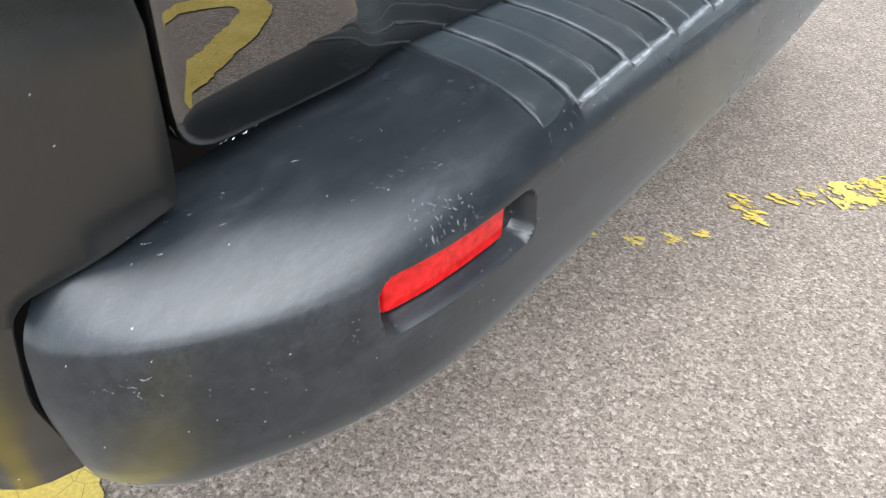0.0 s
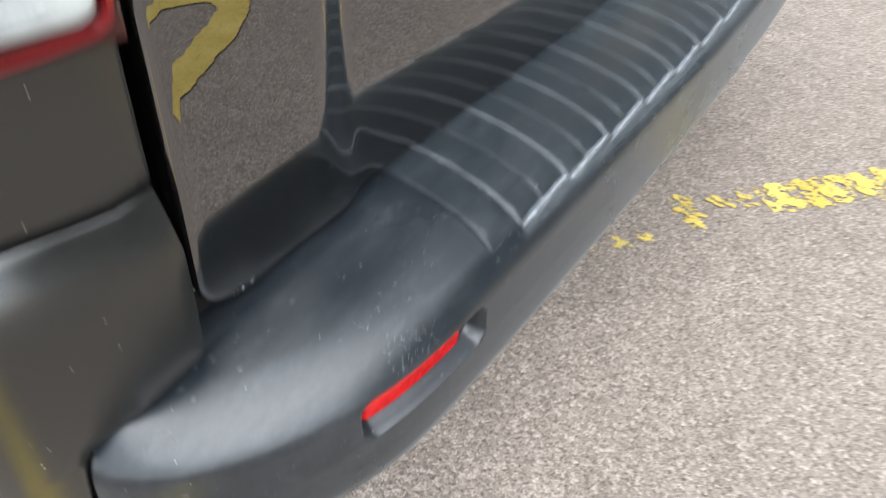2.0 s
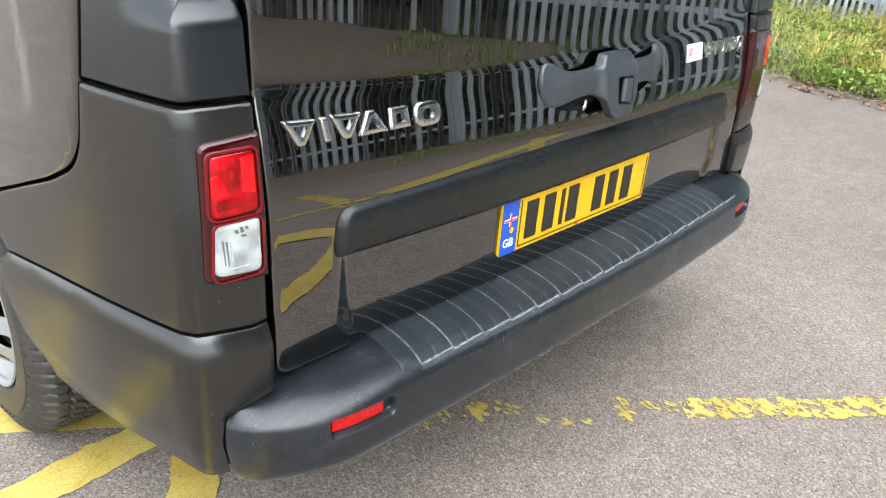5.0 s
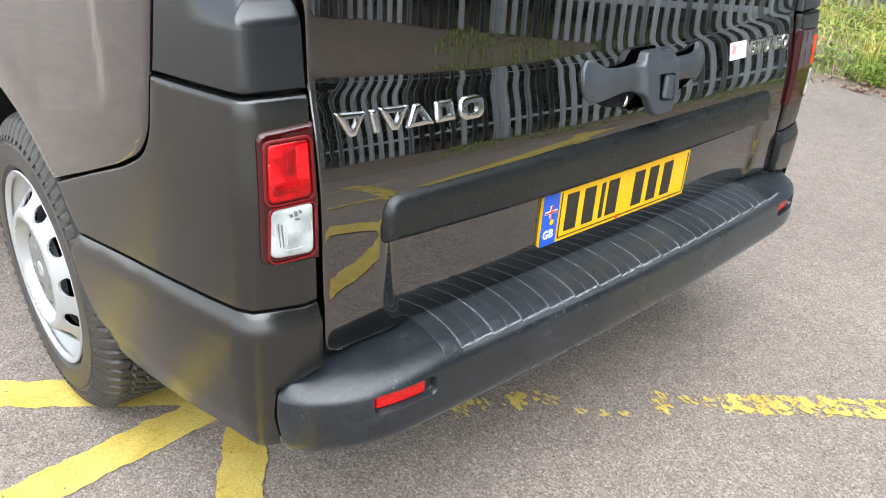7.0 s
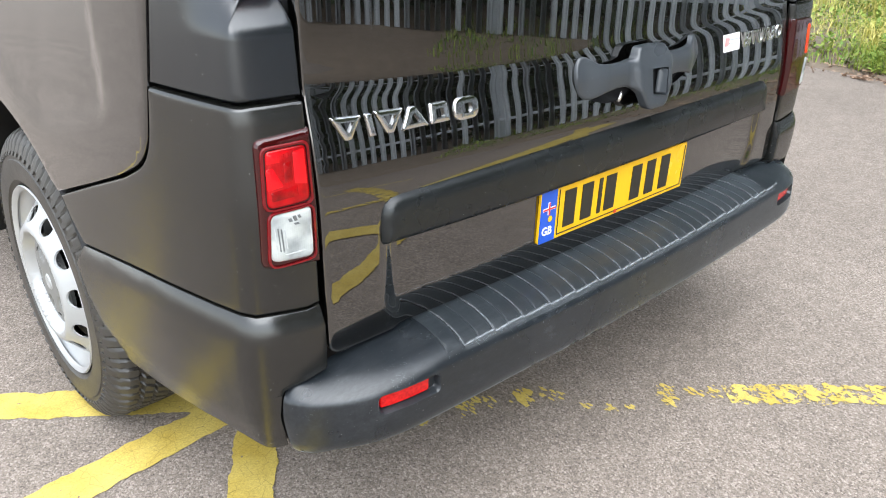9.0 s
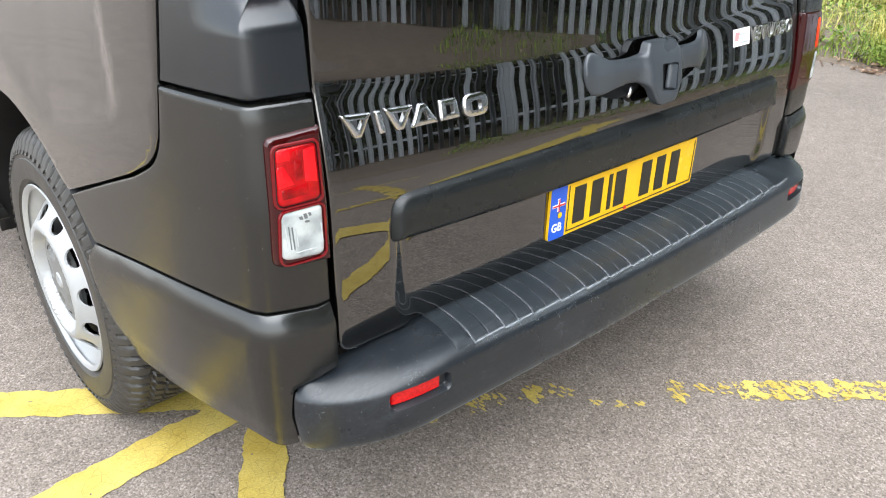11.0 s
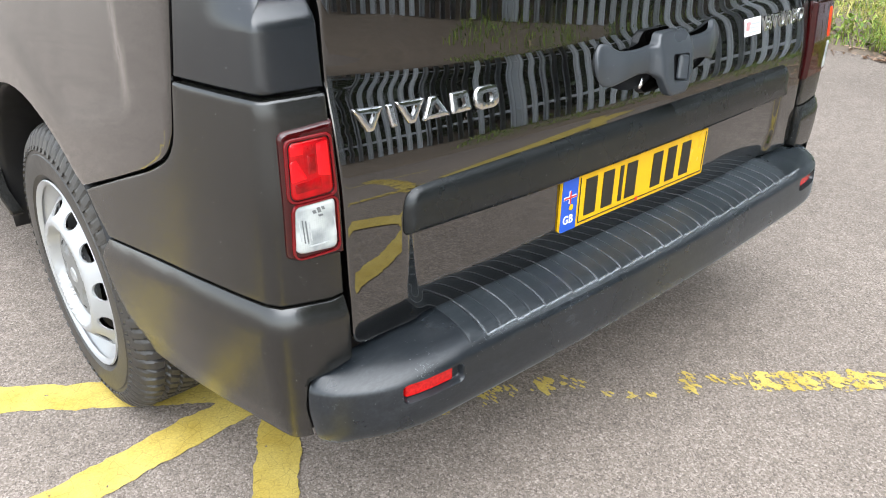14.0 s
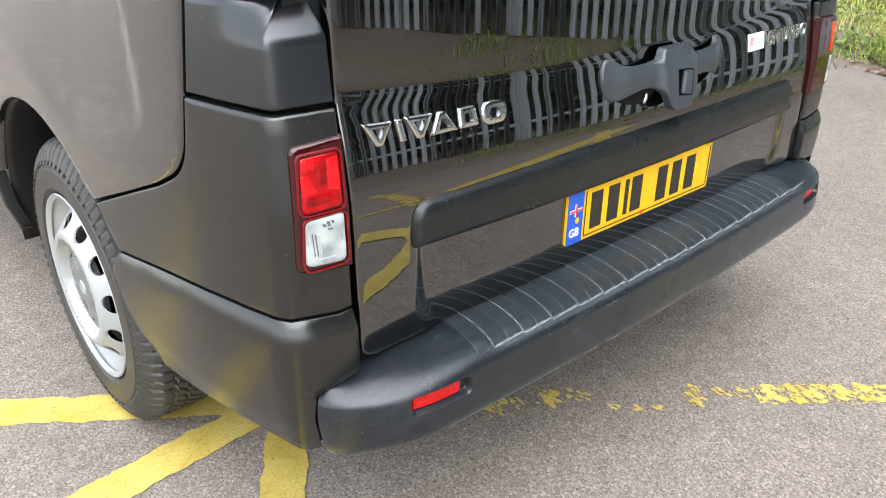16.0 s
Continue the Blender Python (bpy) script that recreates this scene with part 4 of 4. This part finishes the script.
def tread_pad(x0, u0, u1):
    """One raised pad of the step between two grooves, its edge a small jog proud of the next."""
    def where(u, v, d):
        g = u0 + (u1 - u0) * u
        x = x0 + PITCH * g + 0.030 * (v - v * v * 0.5)
        yr = ridge_y(x) - 0.003 - 0.0045 * (1 - g)
        yi = inner_edge(x)[0]
        y = yr + (yi - yr) * v
        z = step_z(v) + 0.0017 - d - 0.0030 * smooth(0.12, 0.0, v)
        return (x, y, z)
    out = round_poly([(0.012, 0.0, 0.05), (0.988, 0.0, 0.05), (0.988, 1.0, 0), (0.012, 1.0, 0)], 0.12)
    return panel(out, where, 0.12, 0.008, ((0, 0.0012), (0.02, 0.0003), (0.05, 0)))


PITCH = 0.0725
part("tread_pad", tread_pad(-0.5437 - PITCH, 0.50, 0.98), PAD, bumper)
for k in range(15):
    for u0, u1 in ((0.02, 0.497), (0.503, 0.98)):
        part("tread_pad", tread_pad(-0.5437 + PITCH * k, u0, u1), PAD, bumper)


def worn_edge(x0):
    """Chalky wear along one groove of the step and along its jog; the attribute wear fades to its edges."""
    verts, faces, wear = [], [], []

    def ribbon(rows, strength):
        b = len(verts)
        for k, (p, side) in enumerate(rows):
            for q, w in ((-1, 0.0), (0, 1.0), (1, 0.0)):
                verts.append(p + side * q)
                wear.append(w * strength)
            if k:
                for c in range(2):
                    faces.append((b + 3 * k - 3 + c, b + 3 * k - 2 + c, b + 3 * k + 1 + c, b + 3 * k + c))
    rows = []
    for k in range(25):
        v = k / 24
        x = x0 + 0.030 * (v - v * v * 0.5)
        yr = ridge_y(x) - 0.006
        y = yr + (inner_edge(x)[0] - yr) * v
        z = step_z(v) + 0.0030 - 0.0030 * smooth(0.12, 0.0, v)
        rows.append((Vector((x, y, z)), Vector((0.0042 + 0.003 * noise.noise((x0 * 40, v * 9, 1)), 0, 0))))
    ribbon(rows, 0.55 + 0.3 * noise.noise((x0 * 23, 5, 5)))
    rows = []
    for k in range(21):
        u = k / 20
        x = x0 + PITCH * u
        y = ridge_y(x) - 0.0035 - 0.0045 * (1 - u)
        w = 0.0040 + 0.004 * noise.noise((x * 75, 3, 2))
        rows.append((Vector((x, y, 0.4768)), Vector((0, w, w * 0.35))))
    ribbon(rows, 1.0)
    rows = []
    for k in range(21):
        x = x0 + PITCH * k / 20
        if abs(x) < 0.60:
            p = Vector(bumper_point(x, 0.0085, 0.4710)) + Vector((0, -0.0008, 0.0012))
            w = 0.008 + 0.005 * noise.noise((x * 45, 8, 2))
            rows.append((p, Vector((0, -w * 0.75, -w))))
    ribbon(rows, 0.34)
    me = mesh_of("worn_edge", verts, faces)
    at = me.attributes.new("wear", "FLOAT", "POINT")
    at.data.foreach_set("value", wear)
    return me


for k in range(16):
    part("worn_edge", worn_edge(-0.5437 + PITCH * k), WORN, bumper, "whitened wear along a step groove")



def on_bumper(x, f):
    """Point of the bumper's skin: f runs from 0 under the body over the ridge and down the face to 1."""
    row = [Vector(p) for p in step_row(x)]
    k = min(max(f, 0.0), 0.999) * (len(row) - 1)
    i = int(k)
    return row[i].lerp(row[i + 1], k - i)


def scratch_marks(seed, groups):
    """Fine strokes lying on the skin; each group is count, x and f ranges, length, slant."""
    rng = random.Random(seed)
    verts, faces = [], []
    for count, xa, xb, fa, fb, length, slant in groups:
        for _ in range(count):
            x, f = rng.uniform(xa, xb), rng.uniform(fa, fb)
            p, px, pf = on_bumper(x, f), on_bumper(x + 0.004, f), on_bumper(x, f + 0.02)
            ex, ef = (px - p).normalized(), (pf - p).normalized()
            nrm = ex.cross(ef).normalized()
            if nrm.z - nrm.y < 0:
                nrm = -nrm
            a = slant + rng.gauss(0, 0.35)
            d = ex * math.cos(a) + ef * math.sin(a)
            side = nrm.cross(d)
            l, w = length * rng.uniform(0.3, 1.2), rng.uniform(0.00004, 0.00015)
            b = len(verts)
            mid = p + d * l * 0.5 + side * rng.uniform(-0.1, 0.1) * l
            for q, k in ((p, 0.3), (mid, 1.0), (p + d * l, 0.3)):
                verts += [q + side * w * k + nrm * 0.0006, q - side * w * k + nrm * 0.0006]
            faces += [(b, b + 1, b + 3, b + 2), (b + 2, b + 3, b + 5, b + 4)]
    return mesh_of("scratch_marks", verts, faces)


marks = part("scratch_marks", scratch_marks(5, [(46, -0.692, -0.655, 0.345, 0.400, 0.0030, 1.6), (10, -0.690, -0.64, 0.24, 0.34, 0.0035, 1.2), (14, -0.815, -0.800, 0.60, 0.70, 0.003, 0.4), (34, -0.80, -0.57, 0.04, 0.30, 0.0035, 0.5), (50, -0.81, -0.60, 0.58, 0.924, 0.002, 0.8),
                                               (150, -0.58, 0.50, 0.33, 0.43, 0.007, 1.55), (130, -0.55, 0.50, 0.04, 0.30, 0.006, 0.3), (70, -0.58, 0.60, 0.50, 0.90, 0.002, 0.7)]), SCRATCH, bumper, "fine white scratches and scuffs")
tagged(marks, "fine white scratches and scuffs", kind="stuff")

for sx in (-1, 1):
    out = round_poly([(0.623, 0.4238, 0.004), (0.714, 0.4238, 0.004), (0.7145, 0.4505, 0.010), (0.623, 0.4505, 0.004)], 0.008)

    def refl_where(u, v, d, sx=sx):
        p = bumper_point(sx * 0.59, 0.0, v)
        return (sx * u, ridge_y(u) - 0.0118 + 0.05 * (0.46 - v) * 0.2 + d, v)
    part("red_reflector", panel(out, refl_where, 0.012, 0.012, ((0, 0.002), (0.002, 0)), flip=sx > 0), REFLECTOR, bumper, "red reflector in a recess")

# ---- wheels ----


def wheel_at(sx, y):
    """A wheel on the side sx of the van: tyre, steel rim, centre cap."""
    X, R = 0.930, 0.341
    prof = [(-0.020, 0.210), (-0.010, 0.220), (-0.004, 0.230), (-0.0015, 0.2315), (-0.0005, 0.245), (0.0, 0.262), (-0.001, 0.272), (-0.0035, 0.2735), (-0.0055, 0.288), (-0.0045, 0.2895), (-0.012, 0.309), (-0.022, 0.322), (-0.034, 0.330)]
    grooves = (0.062, 0.095, 0.135, 0.170)
    for a in [0.040 + 0.005 * k for k in range(29)]:
        g = min(abs(a - c) for c in grooves)
        prof.append((-a, 0.3345 - 0.0025 * ((a - 0.11) / 0.08) ** 2 - (0.009 if g < 0.004 else 0.0)))
    prof += [(-0.192, 0.322), (-0.207, 0.30), (-0.210, 0.26), (-0.20, 0.22), (-0.19, 0.205)]

    def tread(x, r, a):
        if r > 0.306:
            k = math.sin(a * 74 + 9 * math.sin((x + 0.11) * 22))
            r -= 0.009 * smooth(0.72, 0.86, k)
        r += 0.006 + 0.008 * smooth(0.24, 0.30, r)
        return (sx * (X + x), y + r * math.cos(a), max(0.0005, R + r * math.sin(a)))
    v, f = revolve(prof, 700 if y < 2 and sx < 0 else 160, tread)
    tyre_me = mesh_of("tyre", v, f)
    if sx < 0:
        tyre_me.flip_normals()
    hub = part("wheel", tyre_me, RUBBER, van, "black tyre on a silver steel wheel")
    # ribs near the tread shoulder
    ribs = bmesh.new()
    for k in range(72):
        a = 2 * math.pi * k / 72
        m = Matrix.Translation((sx * (X - 0.0065), y, R)) @ Matrix.Rotation(a, 4, "X") @ Matrix.Translation((0, 0, 0.303)) @ Matrix.Rotation(-sx * radians(26), 4, "Y")
        box(ribs, (-0.002, -0.006, -0.011), (0.002, 0.006, 0.011), m)
    part("sidewall_ribs", ribs, RUBBER, hub)
    rim = [(-0.012, 0.212), (-0.004, 0.219), (-0.003, 0.223), (-0.006, 0.225), (-0.010, 0.221), (-0.022, 0.210), (-0.030, 0.198), (-0.040, 0.189), (-0.041, 0.182)]
    v, f = revolve(rim, 96, lambda x, r, a: (sx * (X + x), y + r * math.cos(a), R + r * math.sin(a)))
    part("rim", mesh_of("rim", v, f), STEEL, hub, "silver steel rim")
    # disc with oval holes
    outline = [Vector((0.184 * math.cos(2 * math.pi * k / 96), 0.184 * math.sin(2 * math.pi * k / 96))) for k in range(96)]

    def disc(u, w, d):
        r = math.hypot(u, w)
        dish = 0.047 * min(1.0, max(0.0, (0.186 - r) / 0.052)) ** 1.0 - 0.026 * smooth(0.122, 0.108, r)
        return (sx * (X - 0.036 + dish - d), y + u, R + w)
    vents = []
    for k in range(11):
        a = 2 * math.pi * (k + 0.3) / 11
        vents.append([Vector(((0.158 + 0.0165 * math.sin(b)) * math.cos(a) - 0.0225 * math.cos(b) * math.sin(a), (0.158 + 0.0165 * math.sin(b)) * math.sin(a) + 0.0225 * math.cos(b) * math.cos(a))) for b in [2 * math.pi * q / 18 for q in range(18)]])
    part("wheel_disc", panel(outline, disc, 0.007, 0.005, tuple((0.0055 * q, 0.0) for q in range(4)), flip=sx < 0, holes=vents), STEEL, hub, "silver pressed steel disc with vent holes")
    # Added black cone close behind the disc, so the vents show dark.
    v, f = revolve([(-0.045, 0.08), (-0.043, 0.122), (-0.045, 0.146), (-0.070, 0.180)], 48, lambda x, r, a: (sx * (X + x), y + r * math.cos(a), R + r * math.sin(a)))
    part("vent_backing", mesh_of("vent_backing", v, f), BLACK, hub, "black backing added to darken the vent holes")
    cap_out = [Vector((0.108 * math.cos(2 * math.pi * k / 64), 0.108 * math.sin(2 * math.pi * k / 64))) for k in range(64)]

    def cap(u, w, d):
        r = math.hypot(u, w)
        ang = math.atan2(w, u)
        scoop = 0.010 * smooth(0.2, 0.6, math.cos(ang * 5)) * smooth(0.045, 0.06, r) * smooth(0.095, 0.085, r)
        return (sx * (X - 0.011 + 0.008 * smooth(0.108, 0.055, r) - scoop - d), y + u, R + w)
    part("centre_cap", panel(cap_out, cap, 0.007, 0.012, ((0, 0.003), (0.003, 0)), flip=sx < 0), CAP, hub, "grey plastic centre cap")
    for k in range(5):
        a = 2 * math.pi * (k + 0.5) / 5 + 0.2
        slot = [Vector((0.083 * math.cos(a) + 0.011 * math.cos(b) * math.sin(a) + 0.0035 * math.sin(b) * math.cos(a), 0.083 * math.sin(a) - 0.011 * math.cos(b) * math.cos(a) + 0.0035 * math.sin(b) * math.sin(a))) for b in [2 * math.pi * q / 14 for q in range(14)]]
        part("cap_slot", panel(slot, lambda u, w, d: (cap(u, w, 0)[0] + sx * (0.001 - d), y + u, R + w), 0.02, 0.002, ((0, 0),), flip=sx < 0), BLACK, hub, "dark slot")
    v, f = revolve([(0.0, 0.0), (0.003, 0.010), (0.003, 0.016), (0.0, 0.019), (-0.004, 0.019)], 28, lambda x, r, a: (sx * (X - 0.003 + x), y + r * math.cos(a), R + r * math.sin(a)))
    part("cap_emblem", mesh_of("cap_emblem", v, f), STEEL, hub, "plain round silver emblem")


for sx in (-1, 1):
    for hub_y in (REAR_HUB, FRONT_HUB):
        wheel_at(sx, hub_y)

# ---- verge, fence and plants ----
EDGE = spline([(5.2, 12.0), (4.7, 6.0), (4.45, 1.6), (4.42, 1.0), (4.25, 0.35), (3.93, -0.285), (3.6, -0.76), (2.9, -1.75), (2.0, -3.0), (1.0, -4.3), (0.0, -5.65), (-1.5, -7.65), (-4.0, -11.0)], 10)


def verge_mesh():
    """Low mounded bank of soil beyond the asphalt's edge."""
    verts, faces = [], []
    rows = [0.0, 0.05, 0.12, 0.25, 0.5, 0.9, 1.5, 2.5, 4.0, 7.0]
    for i, p in enumerate(EDGE):
        a, b = EDGE[max(0, i - 1)], EDGE[min(len(EDGE) - 1, i + 1)]
        t = (b - a).normalized()
        n = Vector((-t.y, t.x))
        if n.x < 0:
            n = -n
        for r in rows:
            q = p + n * (r + 0.04 * noise.noise((p.x * 3, p.y * 3, 0)))
            h = 0.012 + 0.05 * smooth(0.0, 0.3, r) + 0.10 * smooth(0.3, 2.0, r) + 0.03 * noise.noise((q.x * 2.5, q.y * 2.5, 2)) * smooth(0, 0.3, r)
            verts.append((q.x, q.y, h if r > 0 else -0.01))
    m = len(rows)
    for i in range(len(EDGE) - 1):
        for k in range(m - 1):
            faces.append((i * m + k, i * m + k + 1, (i + 1) * m + k + 1, (i + 1) * m + k))
    return mesh_of("verge", verts, faces)


verge = tagged(part("verge", verge_mesh(), SOIL, None), "bare brown soil of the grass verge beside the asphalt", "verge", kind="structure")


def leaf_mat(name, a, b):
    k = Mat(name, rough=0.6)
    rnd = k.t.nodes.new("ShaderNodeNewGeometry").outputs["Random Per Island"]
    k.to(k.ramp(rnd, [(0.0, a), (1.0, b)]), "Base Color")
    k.set("Subsurface Weight", 0.0)
    return k.m


GRASS_DRY = leaf_mat("dry_grass", (0.36, 0.37, 0.05), (0.72, 0.60, 0.22))
GRASS_GREEN = leaf_mat("green_grass", (0.085, 0.185, 0.022), (0.36, 0.42, 0.075))
LEAF_DARK = leaf_mat("dark_leaves", (0.030, 0.044, 0.020), (0.085, 0.115, 0.045))
LEAF_DEAD = leaf_mat("dead_leaves", (0.10, 0.05, 0.03), (0.45, 0.30, 0.20))


def verge_spot(rng, i0, i1, r0, r1):
    i = rng.uniform(i0, i1 - 1)
    k = int(i)
    p = EDGE[k].lerp(EDGE[k + 1], i - k)
    t = (EDGE[k + 1] - EDGE[k]).normalized()
    n = Vector((-t.y, t.x))
    if n.x < 0:
        n = -n
    r = rng.uniform(r0, r1)
    q = p + n * r
    return q.x, q.y, 0.012 + 0.05 * smooth(0, 0.3, r) + 0.10 * smooth(0.3, 2.0, r), r


def blades(count, seed, i0, i1, r0, r1, low, high, wide, lean):
    rng = random.Random(seed)
    verts, faces = [], []
    while count > 0:
        x, y, z, r = verge_spot(rng, i0, i1, r0, r1)
        clump = noise.noise((x * 2.2, y * 2.2, seed))
        if clump < rng.uniform(-0.75, 0.15):
            continue
        count -= 1
        h = rng.uniform(low, high) * (0.7 + 0.6 * max(0, clump))
        a = rng.uniform(0, 2 * math.pi)
        l = rng.uniform(0.2, 1.0) * lean
        dx, dy = math.cos(a), math.sin(a)
        w = wide * rng.uniform(0.6, 1.3)
        b = len(verts)
        verts += [(x - dy * w, y + dx * w, z - 0.01), (x + dy * w, y - dx * w, z - 0.01),
                  (x + dx * l * h * 0.35 - dy * w * 0.8, y + dy * l * h * 0.35 + dx * w * 0.8, z + h * 0.6), (x + dx * l * h * 0.35 + dy * w * 0.8, y + dy * l * h * 0.35 - dx * w * 0.8, z + h * 0.6),
                  (x + dx * l * h, y + dy * l * h, z + h * (1 - 0.3 * l))]
        faces += [(b, b + 1, b + 3, b + 2), (b + 2, b + 3, b + 4)]
    return mesh_of("grass", verts, faces)


tagged(part("grass", blades(20000, 3, 8, 58, 0.40, 3.6, 0.08, 0.36, 0.0032, 1.7), GRASS_DRY, None), "tall yellowing grass on the verge", "grass", kind="stuff")
tagged(part("grass", blades(14000, 4, 8, 58, 0.08, 2.2, 0.03, 0.18, 0.0045, 1.7), GRASS_GREEN, None), "short green grass and weeds along the verge", "grass", kind="stuff")
tagged(part("grass", blades(2200, 5, 58, 82, 0.30, 1.6, 0.03, 0.11, 0.005, 1.2), GRASS_GREEN, None), "patchy grass under the fence", "grass", kind="stuff")


def leaves(count, seed, spot, size):
    rng = random.Random(seed)
    verts, faces = [], []
    for _ in range(count):
        x, y, z, nx = spot(rng)
        s = size * rng.uniform(0.5, 1.4)
        m = Matrix.Translation((x, y, z)) @ Euler((rng.uniform(-nx, nx), rng.uniform(-nx, nx), rng.uniform(0, 6.3))).to_matrix().to_4x4()
        b = len(verts)
        for u, v, w in ((-1, 0, 0), (0, -0.5, 0.15), (1, 0, 0.05), (0, 0.5, 0.15)):
            verts.append(m @ Vector((u * s, v * s, w * s)))
        faces += [(b, b + 1, b + 2), (b, b + 2, b + 3)]
    return mesh_of("leaves", verts, faces)


def litter_spot(rng):
    x, y, z, r = verge_spot(rng, 12, 78, -0.15, 0.55)
    return x, y, (z if r > 0 else 0.004) + 0.012, 0.6


tagged(part("leaf_litter", leaves(2600, 6, litter_spot, 0.016), LEAF_DEAD, None), "dead leaves and twigs along the asphalt's edge", "leaf litter", kind="stuff")

def weed_spot(rng):
    while True:
        x, y, z, r = verge_spot(rng, 12, 58, 0.05, 2.4)
        if noise.noise((x * 3.1, y * 3.1, 9)) > 0.05:
            return x, y, z + rng.uniform(0.02, 0.16), 1.0


tagged(part("weeds", leaves(24000, 12, weed_spot, 0.019), GRASS_GREEN, None), "low leafy green weeds on the verge", "weeds", kind="stuff")


def twig_mesh(count, seed):
    """Loose sticks along the edge."""
    rng = random.Random(seed)
    verts, faces = [], []
    for _ in range(count):
        x, y, z, r = verge_spot(rng, 15, 70, -0.12, 0.5)
        z = (z if r > 0 else 0.003) + 0.008
        a, l, w = rng.uniform(0, 6.28), rng.uniform(0.03, 0.11), rng.uniform(0.002, 0.004)
        dx, dy = math.cos(a) * l, math.sin(a) * l
        b = len(verts)
        for t in (-1, 1):
            for px, pz in ((-w, -w), (w, -w), (0, w)):
                verts.append((x + dx * t - dy / l * px, y + dy * t + dx / l * px, z + pz + 0.01 * t * rng.random()))
        faces += [(b, b + 1, b + 4, b + 3), (b + 1, b + 2, b + 5, b + 4), (b + 2, b, b + 3, b + 5)]
    return mesh_of("twigs", verts, faces)


tagged(part("twigs", twig_mesh(170, 21), LEAF_DEAD, None), "dry twigs scattered along the asphalt's edge", "twigs", kind="stuff")

FENCE_AT, FENCE_TURN = Vector((3.0, -3.4)), math.atan2(0.8, 0.6)


def build_fence():
    fence = tagged(new("palisade_fence"), "grey galvanised steel palisade fence", "fence")
    fence.matrix_basis = Matrix.Translation((FENCE_AT.x, FENCE_AT.y, 0.05)) @ Matrix.Rotation(FENCE_TURN, 4, "Z")
    bm = bmesh.new()
    # one W-shaped pale with a pointed head
    prof = [(-0.028, 0.0), (-0.017, 0.010), (-0.005, 0.003), (0.005, 0.003), (0.017, 0.010), (0.028, 0.0)]
    rows = [(0.06, 1.0), (1.95, 1.0), (2.06, 0.35)]
    vs = [[bm.verts.new((x * k, -y, z)) for x, y in prof] for z, k in rows]
    for a, b in zip(vs, vs[1:]):
        for i in range(5):
            bm.faces.new((a[i], a[i + 1], b[i + 1], b[i]))
    bmesh.ops.solidify(bm, geom=bm.faces[:], thickness=0.003)
    first = part("pale", bm, PALE_STEEL, fence)
    first.location = (-6.0, 0.03, 0)
    for k in range(1, 151):
        q = new("pale", first.data)
        q.parent = fence
        q.location = (-6.0 + 0.101 * k, 0.03, random.uniform(-0.006, 0.006))
    for z in (0.38, 1.62):
        bm = bmesh.new()
        box(bm, (-6.1, -0.022, z - 0.024), (9.1, 0.008, z + 0.024))
        bevel(bm, 0.004)
        part("rail", bm, PALE_STEEL, fence)
    for k in range(1, 7):
        bm = bmesh.new()
        x = -8.9 + 2.96 * k
        box(bm, (x - 0.05, -0.10, 0), (x + 0.05, -0.092, 2.0))
        box(bm, (x - 0.05, -0.032, 0), (x + 0.05, -0.024, 2.0))
        box(bm, (x - 0.004, -0.092, 0), (x + 0.004, -0.032, 2.0))
        part("post", bm, PALE_STEEL, fence)
    return fence


fence = build_fence()


def bush(x, y, r, h, seed):
    """Stems with a ragged crown of small leaves."""
    thing = tagged(new("bush"), "dark green overgrown bush behind the fence, made tall to block the sky", "bush", group="bushes behind the fence")
    thing.location = (x, y, 0)
    rng = random.Random(seed)
    bm = bmesh.new()
    tips = []
    for k in range(9):
        a = rng.uniform(0, 6.28)
        tip = Vector((math.cos(a) * r * rng.uniform(0.3, 0.9), math.sin(a) * r * rng.uniform(0.3, 0.8), h * rng.uniform(0.5, 0.95)))
        tips.append(tip)
        d = tip.normalized()
        m = Matrix.Translation(tip / 2) @ d.to_track_quat("Z", "Y").to_matrix().to_4x4()
        bmesh.ops.create_cone(bm, segments=6, radius1=0.025, radius2=0.006, depth=tip.length, matrix=m)
    part("stem", bm, SOIL, thing)

    def spot(g):
        t = g.choice(tips) * g.uniform(0.08, 1.08)
        return t.x + g.gauss(0, r * 0.2), t.y + g.gauss(0, r * 0.2), max(0.03, t.z + g.gauss(0, h * 0.10)), 1.4
    part("leaves", leaves(11000, seed + 50, spot, 0.135), LEAF_DARK, thing)


# Height is made up: tall enough to screen low sky from the reflections.
for k in range(14):
    along, off = -6.2 + 1.2 * k, 1.1 + 0.6 * (k % 2)
    spot = FENCE_AT + Vector((0.6, 0.8)) * along + Vector((0.8, -0.6)) * off
    bush(spot.x, spot.y, 1.5, 7.0 + 0.6 * ((k * 7) % 3), k + 1)
